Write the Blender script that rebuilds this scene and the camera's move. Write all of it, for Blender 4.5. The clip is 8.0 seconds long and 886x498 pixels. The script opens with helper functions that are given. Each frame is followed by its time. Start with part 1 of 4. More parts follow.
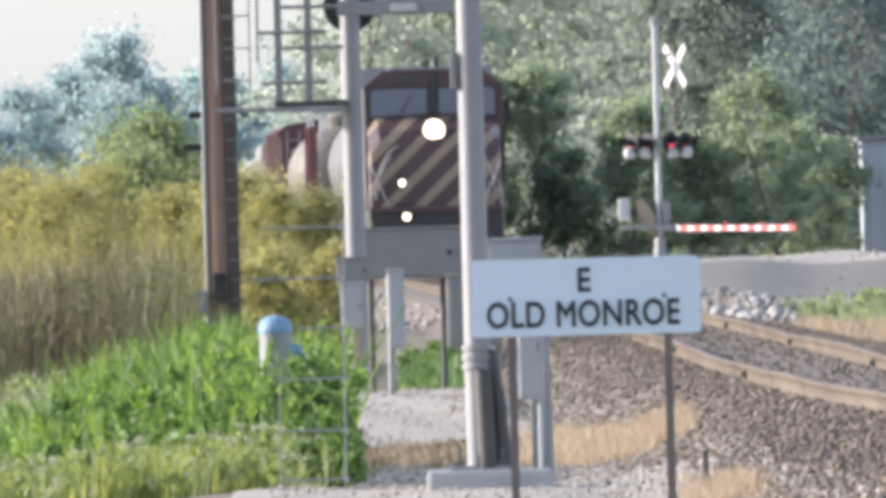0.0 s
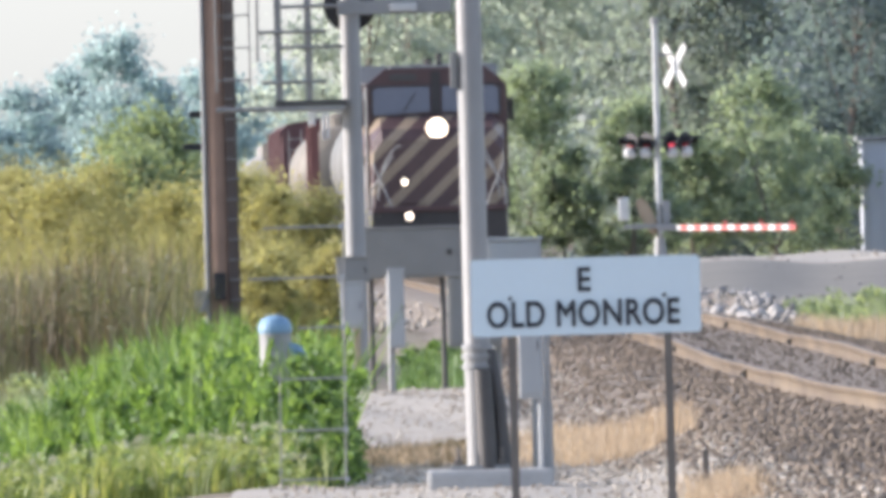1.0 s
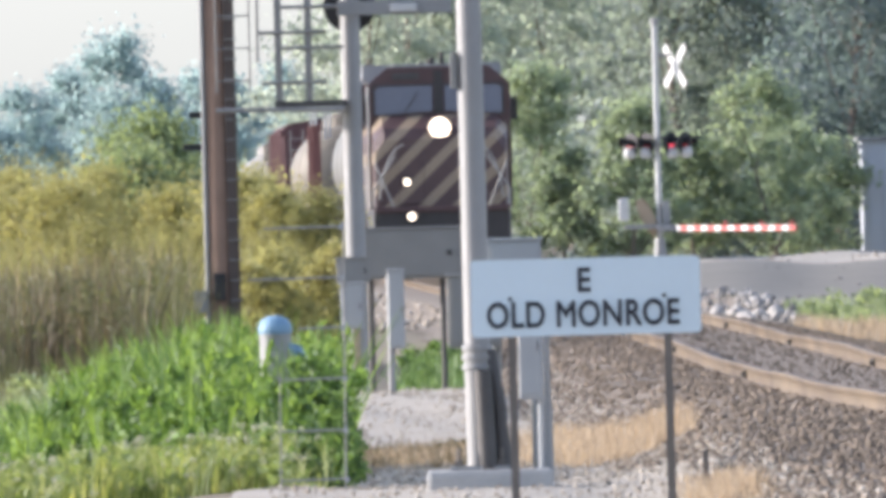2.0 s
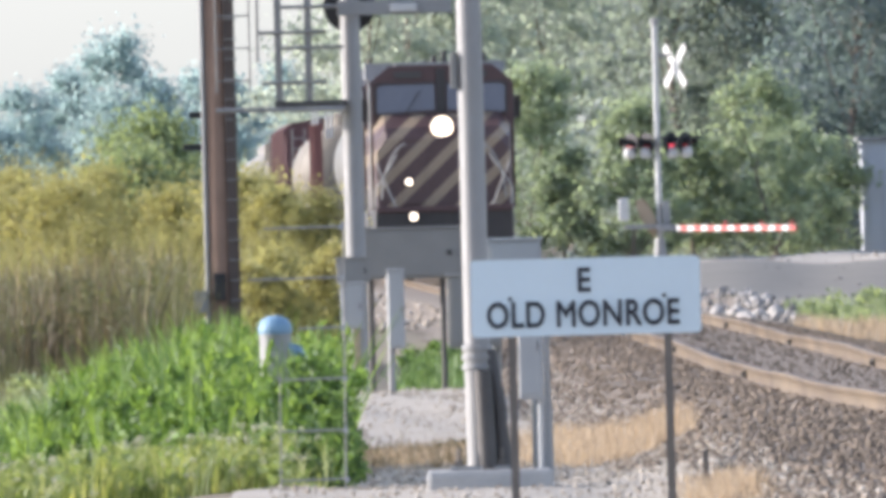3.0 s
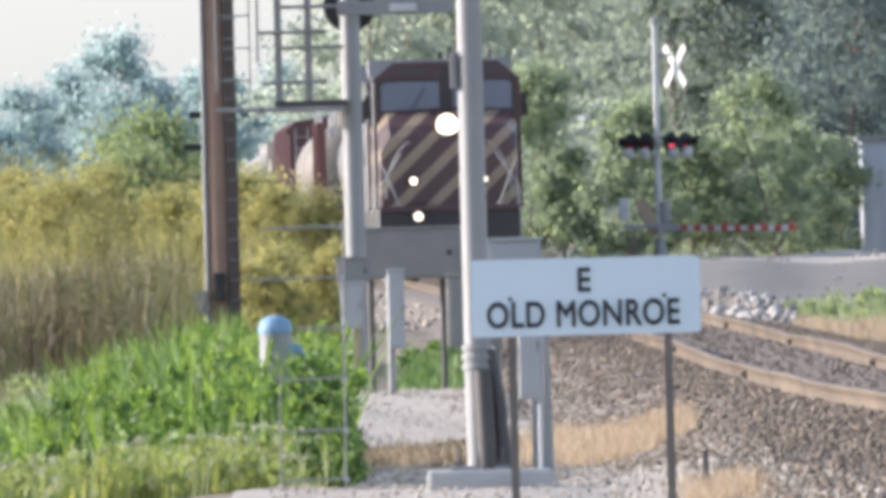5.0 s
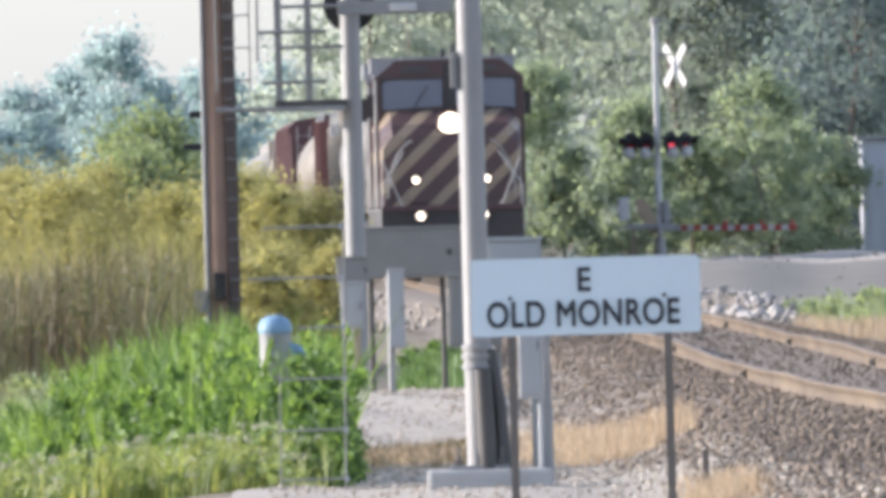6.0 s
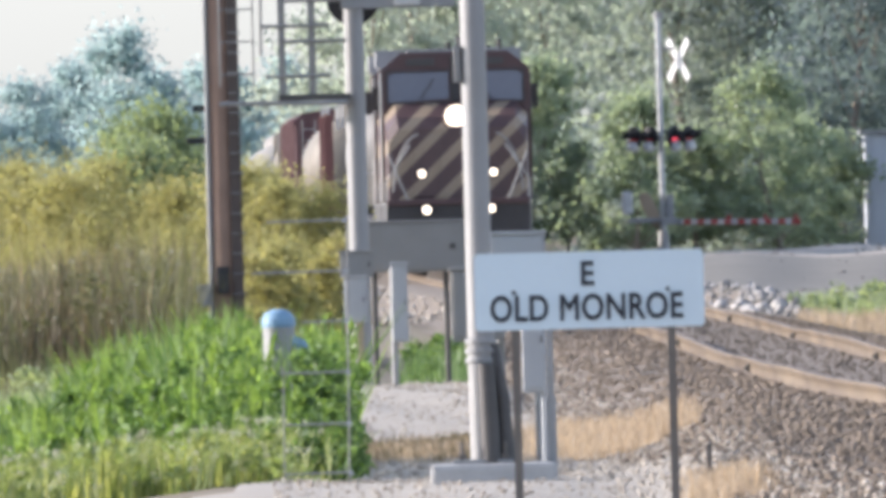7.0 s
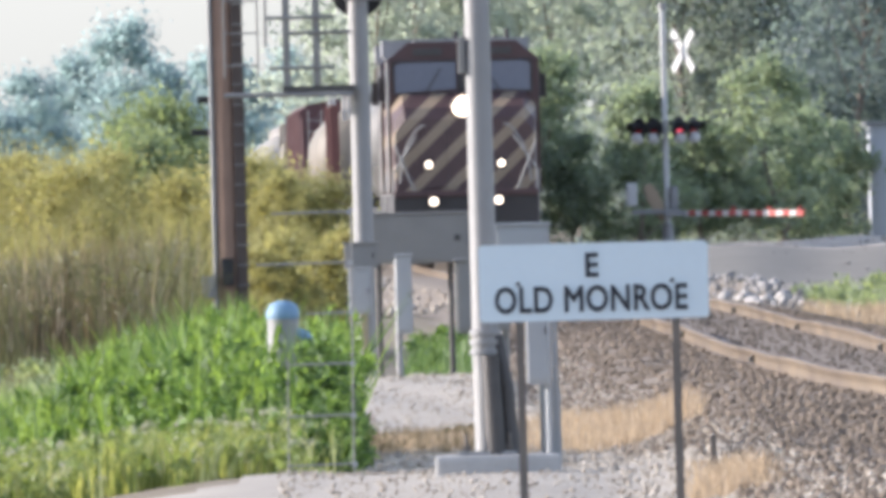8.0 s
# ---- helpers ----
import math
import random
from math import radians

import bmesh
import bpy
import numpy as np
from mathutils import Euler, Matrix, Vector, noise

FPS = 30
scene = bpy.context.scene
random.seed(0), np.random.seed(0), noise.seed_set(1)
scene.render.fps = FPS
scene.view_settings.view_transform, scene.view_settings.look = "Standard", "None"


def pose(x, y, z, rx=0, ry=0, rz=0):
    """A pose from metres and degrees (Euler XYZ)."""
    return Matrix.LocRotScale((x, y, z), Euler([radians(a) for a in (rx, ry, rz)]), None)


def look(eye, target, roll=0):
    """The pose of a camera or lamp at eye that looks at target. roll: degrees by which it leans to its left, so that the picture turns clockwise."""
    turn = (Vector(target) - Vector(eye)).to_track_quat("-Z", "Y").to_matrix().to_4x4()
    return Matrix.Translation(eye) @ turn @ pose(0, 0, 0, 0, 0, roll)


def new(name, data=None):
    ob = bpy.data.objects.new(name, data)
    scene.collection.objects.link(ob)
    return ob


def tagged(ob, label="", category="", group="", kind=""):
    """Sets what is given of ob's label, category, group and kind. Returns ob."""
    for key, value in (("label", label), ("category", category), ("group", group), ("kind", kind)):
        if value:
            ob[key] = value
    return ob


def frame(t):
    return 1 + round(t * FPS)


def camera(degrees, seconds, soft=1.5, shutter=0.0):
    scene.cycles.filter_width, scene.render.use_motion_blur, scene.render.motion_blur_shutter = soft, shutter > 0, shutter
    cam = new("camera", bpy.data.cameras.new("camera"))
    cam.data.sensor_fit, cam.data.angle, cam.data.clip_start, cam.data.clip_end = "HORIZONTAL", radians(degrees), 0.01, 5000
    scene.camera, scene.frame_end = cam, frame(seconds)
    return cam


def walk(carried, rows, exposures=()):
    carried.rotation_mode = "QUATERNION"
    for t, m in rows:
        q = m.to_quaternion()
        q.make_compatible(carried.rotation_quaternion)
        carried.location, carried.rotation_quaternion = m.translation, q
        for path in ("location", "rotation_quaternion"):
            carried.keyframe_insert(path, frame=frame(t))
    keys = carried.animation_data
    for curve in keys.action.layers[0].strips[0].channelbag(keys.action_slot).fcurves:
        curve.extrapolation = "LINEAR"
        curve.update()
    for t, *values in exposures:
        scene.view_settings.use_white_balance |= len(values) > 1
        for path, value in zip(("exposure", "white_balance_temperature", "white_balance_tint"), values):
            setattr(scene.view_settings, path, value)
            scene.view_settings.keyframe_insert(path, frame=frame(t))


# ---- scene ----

# ---------------------------------------------------------------- camera
# A long telephoto on a hand-held rest, 1.45 m above the rail heads, looking up the track (+y).
cam = camera(1.8, 8.0, soft=5.0)
EYE_Z = 1.45


def aim(yaw, pitch):
    """Yaw and pitch in thousandths of a degree."""
    return pose(0, 0, EYE_Z, 90 + pitch / 1000, 1.5, yaw / 1000)


walk(cam, [
    (0.0, aim(0, -72)), (1.0, aim(0, -73)), (1.7, aim(0, -72)), (2.8, aim(0, -72)), (4.0, aim(0, -72)),
    (4.7, aim(0, -72)), (5.8, aim(0, -73)), (6.2, aim(0, -73)), (6.3, aim(0, -78)), (6.4, aim(0, -82)),
    (6.5, aim(1, -87)), (6.6, aim(0, -58)), (6.7, aim(0, -73)), (6.8, aim(0, -75)), (6.9, aim(2, -79)),
    (7.0, aim(7, -85)), (7.1, aim(8, -83)), (7.3, aim(3, -74)), (7.5, aim(4, -77)), (7.6, aim(10, -90)),
    (7.8, aim(15, -79)), (8.0, aim(16, -102)),
], exposures=[(0.0, 1.12, 5700, 15.5), (8.0, 1.12, 5700, 15.5)])

# ---------------------------------------------------------------- light
SUN_EL, SUN_FAR = 19.0, 10.0     # height, and degrees by which it stands up the track from due left
world = bpy.data.worlds.new("world")
scene.world = world
world.use_nodes = True
wt = world.node_tree
sky = wt.nodes.new("ShaderNodeTexSky")
sky.sky_type, sky.sun_disc = "NISHITA", False
sky.sun_elevation, sky.sun_rotation = radians(SUN_EL), radians(-(90 - SUN_FAR))
sky.air_density, sky.dust_density, sky.ozone_density = 1.0, 0.8, 2.0
wt.nodes["Background"].inputs["Strength"].default_value = 0.135
hazy = wt.nodes.new("ShaderNodeHueSaturation")     # summer haze pales the sky
hazy.inputs["Saturation"].default_value = 0.55
wt.links.new(sky.outputs[0], hazy.inputs["Color"])
wt.links.new(hazy.outputs[0], wt.nodes["Background"].inputs["Color"])
sun = new("sun", bpy.data.lights.new("sun", "SUN"))
sun.data.energy, sun.data.angle, sun.data.color = 4.1, radians(0.6), (1.0, 0.86, 0.68)
ce = math.cos(radians(SUN_EL))
to_sun = Vector((-math.cos(radians(SUN_FAR)) * ce, math.sin(radians(SUN_FAR)) * ce, math.sin(radians(SUN_EL))))
sun.matrix_world = look(to_sun * 50, (0, 0, 0))


# ---------------------------------------------------------------- materials
def material(name, base, rough=0.7, metal=0.0, spots=None, scale=6.0, fine=60.0, bump=0.25, amount=0.5, vary=0.0, emit=None):
    """A surface with two scales of variation, a fine relief, and some change from piece to piece."""
    m = bpy.data.materials.new(name)
    m.use_nodes = True
    nt = m.node_tree
    b = nt.nodes["Principled BSDF"]
    b.inputs["Roughness"].default_value, b.inputs["Metallic"].default_value = rough, metal
    co = nt.nodes.new("ShaderNodeTexCoord")
    big, small = nt.nodes.new("ShaderNodeTexNoise"), nt.nodes.new("ShaderNodeTexNoise")
    big.inputs["Scale"].default_value, small.inputs["Scale"].default_value = scale, fine
    big.inputs["Detail"].default_value = 5.0
    nt.links.new(co.outputs["Object"], big.inputs["Vector"])
    nt.links.new(co.outputs["Object"], small.inputs["Vector"])
    ramp = nt.nodes.new("ShaderNodeValToRGB")
    ramp.color_ramp.elements[0].position, ramp.color_ramp.elements[1].position = 0.35, 0.68
    other = spots or tuple(c * 0.6 for c in base)
    ramp.color_ramp.elements[0].color = (*[c + (o - c) * amount for c, o in zip(base, other)], 1)
    ramp.color_ramp.elements[1].color = (*base, 1)
    mix = nt.nodes.new("ShaderNodeMath")
    mix.operation = "MULTIPLY_ADD"
    mix.inputs[1].default_value = 0.35
    nt.links.new(small.outputs[0], mix.inputs[0])
    sub = nt.nodes.new("ShaderNodeMath")
    sub.operation = "MULTIPLY_ADD"
    sub.inputs[1].default_value, sub.inputs[2].default_value = 0.75, -0.05
    nt.links.new(big.outputs[0], sub.inputs[0])
    nt.links.new(sub.outputs[0], mix.inputs[2])
    last = mix
    if vary:
        geo = nt.nodes.new("ShaderNodeNewGeometry")
        isl = nt.nodes.new("ShaderNodeMath")
        isl.operation = "MULTIPLY_ADD"
        isl.inputs[1].default_value = vary
        nt.links.new(geo.outputs["Random Per Island"], isl.inputs[0])
        shift = nt.nodes.new("ShaderNodeMath")
        shift.operation, shift.inputs[1].default_value = "SUBTRACT", vary * 0.5
        nt.links.new(mix.outputs[0], shift.inputs[0])
        nt.links.new(shift.outputs[0], isl.inputs[2])
        last = isl
    nt.links.new(last.outputs[0], ramp.inputs[0])
    nt.links.new(ramp.outputs[0], b.inputs["Base Color"])
    if bump:
        bp = nt.nodes.new("ShaderNodeBump")
        bp.inputs["Strength"].default_value, bp.inputs["Distance"].default_value = bump, 0.01
        nt.links.new(small.outputs[0], bp.inputs["Height"])
        nt.links.new(bp.outputs[0], b.inputs["Normal"])
    if emit:
        b.inputs["Emission Color"].default_value, b.inputs["Emission Strength"].default_value = (*emit[0], 1), emit[1]
    return m


def leafy(name, base, other, vary=0.9, through_light=0.45, glow=(1.6, 1.5, 0.7)):
    """Leaves and blades: colour changes from leaf to leaf, light passes through."""
    m = material(name, base, 0.55, spots=other, amount=1.0, scale=0.5, fine=3.0, bump=0, vary=vary)
    nt = m.node_tree
    b, out = nt.nodes["Principled BSDF"], nt.nodes["Material Output"]
    t = nt.nodes.new("ShaderNodeBsdfTranslucent")
    ramp = [n for n in nt.nodes if n.bl_idname == "ShaderNodeValToRGB"][0]
    warm = nt.nodes.new("ShaderNodeMix")
    warm.data_type, warm.blend_type = "RGBA", "MULTIPLY"
    warm.inputs[0].default_value = 1.0
    warm.inputs[7].default_value = (*glow, 1)
    nt.links.new(ramp.outputs[0], warm.inputs[6])
    nt.links.new(warm.outputs[2], t.inputs[0])
    ms = nt.nodes.new("ShaderNodeMixShader")
    ms.inputs[0].default_value = through_light
    nt.links.new(b.outputs[0], ms.inputs[1])
    nt.links.new(t.outputs[0], ms.inputs[2])
    nt.links.new(ms.outputs[0], out.inputs["Surface"])
    return m


def striped(name, dark, light):
    """Dark locomotive paint with broad slanting stripes across the front."""
    m = material(name, dark, 0.45, bump=0.1, amount=0.4)
    nt = m.node_tree
    ramp = [n for n in nt.nodes if n.bl_idname == "ShaderNodeValToRGB"][0]
    co = nt.nodes.new("ShaderNodeTexCoord")
    sep = nt.nodes.new("ShaderNodeSeparateXYZ")
    nt.links.new(co.outputs["Object"], sep.inputs[0])
    zs = nt.nodes.new("ShaderNodeMath")
    zs.operation, zs.inputs[1].default_value = "MULTIPLY", 1.05
    nt.links.new(sep.outputs["Z"], zs.inputs[0])
    d = nt.nodes.new("ShaderNodeMath")
    d.operation = "SUBTRACT"
    nt.links.new(zs.outputs[0], d.inputs[0])
    nt.links.new(sep.outputs["X"], d.inputs[1])
    k = nt.nodes.new("ShaderNodeMath")
    k.operation, k.inputs[1].default_value = "MULTIPLY", 1.35
    nt.links.new(d.outputs[0], k.inputs[0])
    fr = nt.nodes.new("ShaderNodeMath")
    fr.operation = "FRACT"
    nt.links.new(k.outputs[0], fr.inputs[0])
    gt = nt.nodes.new("ShaderNodeMath")
    gt.operation, gt.inputs[1].default_value = "GREATER_THAN", 0.6
    nt.links.new(fr.outputs[0], gt.inputs[0])
    mx = nt.nodes.new("ShaderNodeMix")
    mx.data_type = "RGBA"
    mx.inputs[7].default_value = (*light, 1)
    nt.links.new(gt.outputs[0], mx.inputs[0])
    nt.links.new(ramp.outputs[0], mx.inputs[6])
    nt.links.new(mx.outputs[2], nt.nodes["Principled BSDF"].inputs["Base Color"])
    return m


M = {
    "earth": material("earth", (0.20, 0.16, 0.11), 0.95, spots=(0.12, 0.11, 0.06), scale=0.4, fine=9),
    "gravel": material("gravel", (0.42, 0.38, 0.32), 0.9, spots=(0.25, 0.22, 0.18), scale=1.1, fine=22, bump=0.8),
    "ballast": material("ballast", (0.23, 0.19, 0.145), 0.9, spots=(0.14, 0.11, 0.09), scale=1.2, fine=25, bump=0.8),
    "bank": material("bank", (0.195, 0.183, 0.158), 0.95, spots=(0.15, 0.142, 0.125), scale=0.9, fine=8, bump=0.8),
    "bank_stone": material("bank_stone", (0.24, 0.23, 0.22), 0.95, spots=(0.14, 0.135, 0.13), scale=2, fine=14, amount=1, vary=0.8),
    "stone": material("stone", (0.25, 0.2, 0.15), 0.9, spots=(0.115, 0.09, 0.066), scale=0.4, fine=6, amount=1, vary=0.55),
    "oily_stone": material("oily_stone", (0.13, 0.105, 0.08), 0.85, spots=(0.075, 0.06, 0.048), scale=0.5, fine=8, amount=1, vary=0.5),
    "pale_stone": material("pale_stone", (0.48, 0.435, 0.37), 0.9, spots=(0.3, 0.26, 0.21), scale=0.9, fine=20, amount=1, vary=0.8),
    "rubble": material("rubble", (0.4, 0.38, 0.355), 0.85, spots=(0.2, 0.19, 0.18), scale=2, fine=12, amount=1, vary=0.7),
    "rail": material("rail", (0.19, 0.145, 0.092), 0.8, spots=(0.08, 0.056, 0.038), amount=1.0, scale=0.22, fine=14, metal=0.1),
    "rail_head": material("rail_head", (0.23, 0.185, 0.15), 0.6, metal=0.2, amount=0.3),
    "tie": material("tie", (0.11, 0.085, 0.07), 0.9, scale=3, fine=30),
    "wood_pole": material("wood_pole", (0.31, 0.205, 0.145), 0.85, spots=(0.16, 0.105, 0.075), scale=2.5, fine=40, bump=0.5),
    "galv": material("galv", (0.28, 0.28, 0.275), 0.5, metal=0.2, scale=4, amount=0.4),
    "alu": material("alu", (0.28, 0.277, 0.27), 0.5, metal=0.2, scale=3, amount=0.35),
    "grey_paint": material("grey_paint", (0.24, 0.235, 0.22), 0.6, scale=3, amount=0.35),
    "pale_paint": material("pale_paint", (0.37, 0.38, 0.38), 0.6, scale=3, amount=0.25),
    "black_paint": material("black_paint", (0.018, 0.018, 0.02), 0.6, amount=0.4),
    "dark_steel": material("dark_steel", (0.09, 0.085, 0.08), 0.6, metal=0.4),
    # white board with the blue of sky-lit shade put into its colour
    "sign_white_shaded": material("sign_white_shaded", (0.58, 0.67, 0.71), 0.5, scale=2.5, fine=25, amount=0.12, bump=0.03),
    "letter": material("letter", (0.02, 0.022, 0.03), 0.55, amount=0.3, bump=0),
    "post_brown": material("post_brown", (0.17, 0.15, 0.13), 0.7, metal=0.3, scale=5),
    "concrete": material("concrete", (0.46, 0.45, 0.43), 0.9, scale=4, fine=45, amount=0.5, bump=0.4),
    "blue_paint": material("blue_paint", (0.2, 0.33, 0.46), 0.5, scale=6, amount=0.3),
    "white_paint": material("white_paint", (0.52, 0.52, 0.5), 0.55, scale=4, amount=0.25),
    "cream": material("cream", (0.36, 0.28, 0.19), 0.6, scale=4, amount=0.3),
    "red_paint": material("red_paint", (0.42, 0.06, 0.05), 0.5, amount=0.3),
    "red_lens": material("red_lens", (0.35, 0.01, 0.015), 0.2, bump=0, emit=((1.0, 0.05, 0.05), 0.02)),
    "red_lens_lit": material("red_lens_lit", (0.5, 0.02, 0.03), 0.2, bump=0, emit=((1.0, 0.12, 0.16), 0.5)),
    # maroon of stripes and body is lightened: haze put into the paint
    "loco_stripe": striped("loco_stripe", (0.085, 0.05, 0.047), (0.27, 0.21, 0.145)),
    "loco_dark": material("loco_dark", (0.085, 0.046, 0.044), 0.5, scale=2, amount=0.5),
    "loco_black": material("loco_black", (0.045, 0.04, 0.038), 0.6, amount=0.5),
    "loco_roof": material("loco_roof", (0.30, 0.30, 0.30), 0.6, amount=0.4),
    "rail_white": material("rail_white", (0.32, 0.31, 0.29), 0.5, amount=0.3),
    # glass base lightened to blue-grey, sky reflection put into the colour
    "windscreen": material("windscreen", (0.15, 0.165, 0.21), 0.12, bump=0, amount=0.2),
    "lamp_glow": material("lamp_glow", (1, 0.9, 0.7), 0.3, bump=0, emit=((1.0, 0.8, 0.54), 2.2)),
    "ditch_glow": material("ditch_glow", (1, 0.9, 0.7), 0.3, bump=0, emit=((1.0, 0.8, 0.56), 1.7)),
    "hopper_grey": material("hopper_grey", (0.15, 0.147, 0.137), 0.6, scale=1.5, fine=12, amount=0.5),
    "hopper_tan": material("hopper_tan", (0.19, 0.165, 0.13), 0.6, scale=1.5, fine=12, amount=0.5),
    "tank_white": material("tank_white", (0.3, 0.29, 0.27), 0.55, spots=(0.24, 0.22, 0.2), scale=0.9, fine=10, amount=0.8),
    "car_red": material("car_red", (0.21, 0.085, 0.07), 0.65, scale=1.5, fine=12, amount=0.5),
    "car_maroon": material("car_maroon", (0.12, 0.055, 0.055), 0.65, scale=1.5, fine=12, amount=0.5),
    "wall_sheet": material("wall_sheet", (0.50, 0.52, 0.56), 0.6, scale=1, fine=10, amount=0.25),
    "bark": material("bark", (0.24, 0.2, 0.165), 0.9, scale=3, fine=20, bump=0.6),
    # leaves of the wood, colour lifted and blued to stand for haze
    "leaf_tree_haze": leafy("leaf_tree_haze", (0.315, 0.35, 0.35), (0.25, 0.285, 0.305), vary=0.25, through_light=0.55, glow=(1.25, 1.3, 0.85)),
    # darker copy of the wood leaves: shade on its right put into colour
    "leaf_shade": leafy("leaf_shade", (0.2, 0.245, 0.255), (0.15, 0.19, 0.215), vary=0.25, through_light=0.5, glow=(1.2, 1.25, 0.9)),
    # understorey leaves, their colour lifted for haze as well
    "leaf_light": leafy("leaf_light", (0.35, 0.395, 0.285), (0.27, 0.32, 0.265), vary=0.25, through_light=0.55, glow=(1.25, 1.3, 0.85)),
    # leaves of the far woods, paled to put distance haze into their colour
    "leaf_far_haze": leafy("leaf_far_haze", (0.45, 0.48, 0.445), (0.42, 0.45, 0.425), vary=0.15, through_light=0.7, glow=(1.15, 1.2, 0.95)),
    "leaf_pale_haze": leafy("leaf_pale_haze", (0.41, 0.50, 0.515), (0.385, 0.475, 0.495), vary=0.12, through_light=0.72, glow=(1.1, 1.15, 1.05)),
    # bush and weed leaves, colour lightened for the haze over the bush
    "leaf_bush": leafy("leaf_bush", (0.28, 0.345, 0.22), (0.18, 0.235, 0.16), vary=0.5),
    "leaf_gold": leafy("leaf_gold", (0.43, 0.39, 0.175), (0.34, 0.33, 0.15), vary=0.35, through_light=0.55, glow=(1.15, 1.15, 0.8)),
    "blade_green": leafy("blade_green", (0.2, 0.3, 0.085), (0.075, 0.14, 0.04)),
    "blade_pale": leafy("blade_pale", (0.36, 0.39, 0.19), (0.16, 0.215, 0.075)),
    "blade_dry": leafy("blade_dry", (0.5, 0.41, 0.3), (0.34, 0.275, 0.2), glow=(1.25, 1.12, 0.9)),
    "leaf_weed": leafy("leaf_weed", (0.2, 0.31, 0.09), (0.09, 0.16, 0.045)),
    "leaf_olive": leafy("leaf_olive", (0.155, 0.155, 0.08), (0.1, 0.105, 0.055), glow=(1.3, 1.3, 0.75)),
    "leaf_yellow": leafy("leaf_yellow", (0.27, 0.33, 0.16), (0.17, 0.23, 0.095)),
    "leaf_dark": leafy("leaf_dark", (0.13, 0.21, 0.075), (0.065, 0.12, 0.045)),
    "stem_brown": leafy("stem_brown", (0.135, 0.11, 0.07), (0.07, 0.064, 0.04), glow=(1.3, 1.2, 0.8)),
    "seed_head": leafy("seed_head", (0.52, 0.51, 0.42), (0.38, 0.37, 0.28), glow=(1.05, 1.08, 0.9)),
}


# ---------------------------------------------------------------- mesh tools
def box(bm, x0, x1, y0, y1, z0, z1, bevel=0.0):
    """A box between two corners, with its edges broken."""
    r = bmesh.ops.create_cube(bm, size=1)
    vs = r["verts"]
    for v in vs:
        v.co = Vector((x0 + (v.co.x + 0.5) * (x1 - x0), y0 + (v.co.y + 0.5) * (y1 - y0), z0 + (v.co.z + 0.5) * (z1 - z0)))
    if bevel:
        es = list({e for v in vs for e in v.link_edges})
        bmesh.ops.bevel(bm, geom=es, offset=bevel, segments=2, affect="EDGES", profile=0.6)
    return bm


def rod(bm, a, b, r0, r1=None, seg=14):
    """A round bar from a to b, closed at both ends."""
    a, b = Vector(a), Vector(b)
    d = b - a
    m = Matrix.Translation((a + b) / 2) @ d.to_track_quat("Z", "Y").to_matrix().to_4x4()
    bmesh.ops.create_cone(bm, cap_ends=True, segments=seg, radius1=r0, radius2=r0 if r1 is None else r1, depth=d.length, matrix=m)
    return bm


def lathe(bm, profile, seg=24, at=(0, 0, 0), axis="z"):
    """A turned body: profile rows of (radius, height)."""
    rings = []
    for r, h in profile:
        ring = []
        for i in range(seg):
            a = 2 * math.pi * i / seg
            p = (r * math.cos(a), r * math.sin(a), h) if axis == "z" else (r * math.cos(a), h, r * math.sin(a))
            ring.append(bm.verts.new(Vector(p) + Vector(at)))
        rings.append(ring)
    for p, q in zip(rings, rings[1:]):
        for i in range(seg):
            bm.faces.new((p[i], p[(i + 1) % seg], q[(i + 1) % seg], q[i]))
    bm.faces.new(rings[0][::-1])
    bm.faces.new(rings[-1])
    bmesh.ops.recalc_face_normals(bm, faces=bm.faces[:])
    return bm


def prism(bm, outline, y0, y1, scale1=1.0, lift1=0.0):
    """An outline of (x, z) carried from y0 to y1."""
    a = [bm.verts.new((x, y0, z)) for x, z in outline]
    b = [bm.verts.new((x * scale1, y1, z + lift1)) for x, z in outline]
    n = len(outline)
    for i in range(n):
        bm.faces.new((a[i], a[(i + 1) % n], b[(i + 1) % n], b[i]))
    bm.faces.new(a[::-1])
    bm.faces.new(b)
    bmesh.ops.recalc_face_normals(bm, faces=bm.faces[:])
    return bm


def tube(bm, pts, r, seg=8):
    """A bent round bar through pts, in one piece."""
    rings = []
    for i, p in enumerate(pts):
        d = (Vector(pts[min(i + 1, len(pts) - 1)]) - Vector(pts[max(i - 1, 0)])).normalized()
        q = d.to_track_quat("Z", "Y")
        rings.append([bm.verts.new(Vector(p) + q @ Vector((r * math.cos(2 * math.pi * k / seg), r * math.sin(2 * math.pi * k / seg), 0))) for k in range(seg)])
    for a, b in zip(rings, rings[1:]):
        for k in range(seg):
            bm.faces.new((a[k], a[(k + 1) % seg], b[(k + 1) % seg], b[k]))
    bm.faces.new(rings[0])
    bm.faces.new(rings[-1])
    bmesh.ops.recalc_face_normals(bm, faces=bm.faces[:])
    return bm


def part(name, bm, mat, parent=None, label="", smooth=False):
    me = bpy.data.meshes.new(name)
    bm.to_mesh(me)
    bm.free()
    me.materials.append(M[mat])
    if smooth:
        me.shade_smooth()
    ob = new(name, me)
    if parent:
        ob.parent = parent
    if label:
        tagged(ob, label)
    return ob


def thing(name, m, label, category, group="", kind=""):
    ob = new(name)
    ob.empty_display_size = 0.1
    ob.matrix_world = m
    return tagged(ob, label, category, group, kind)


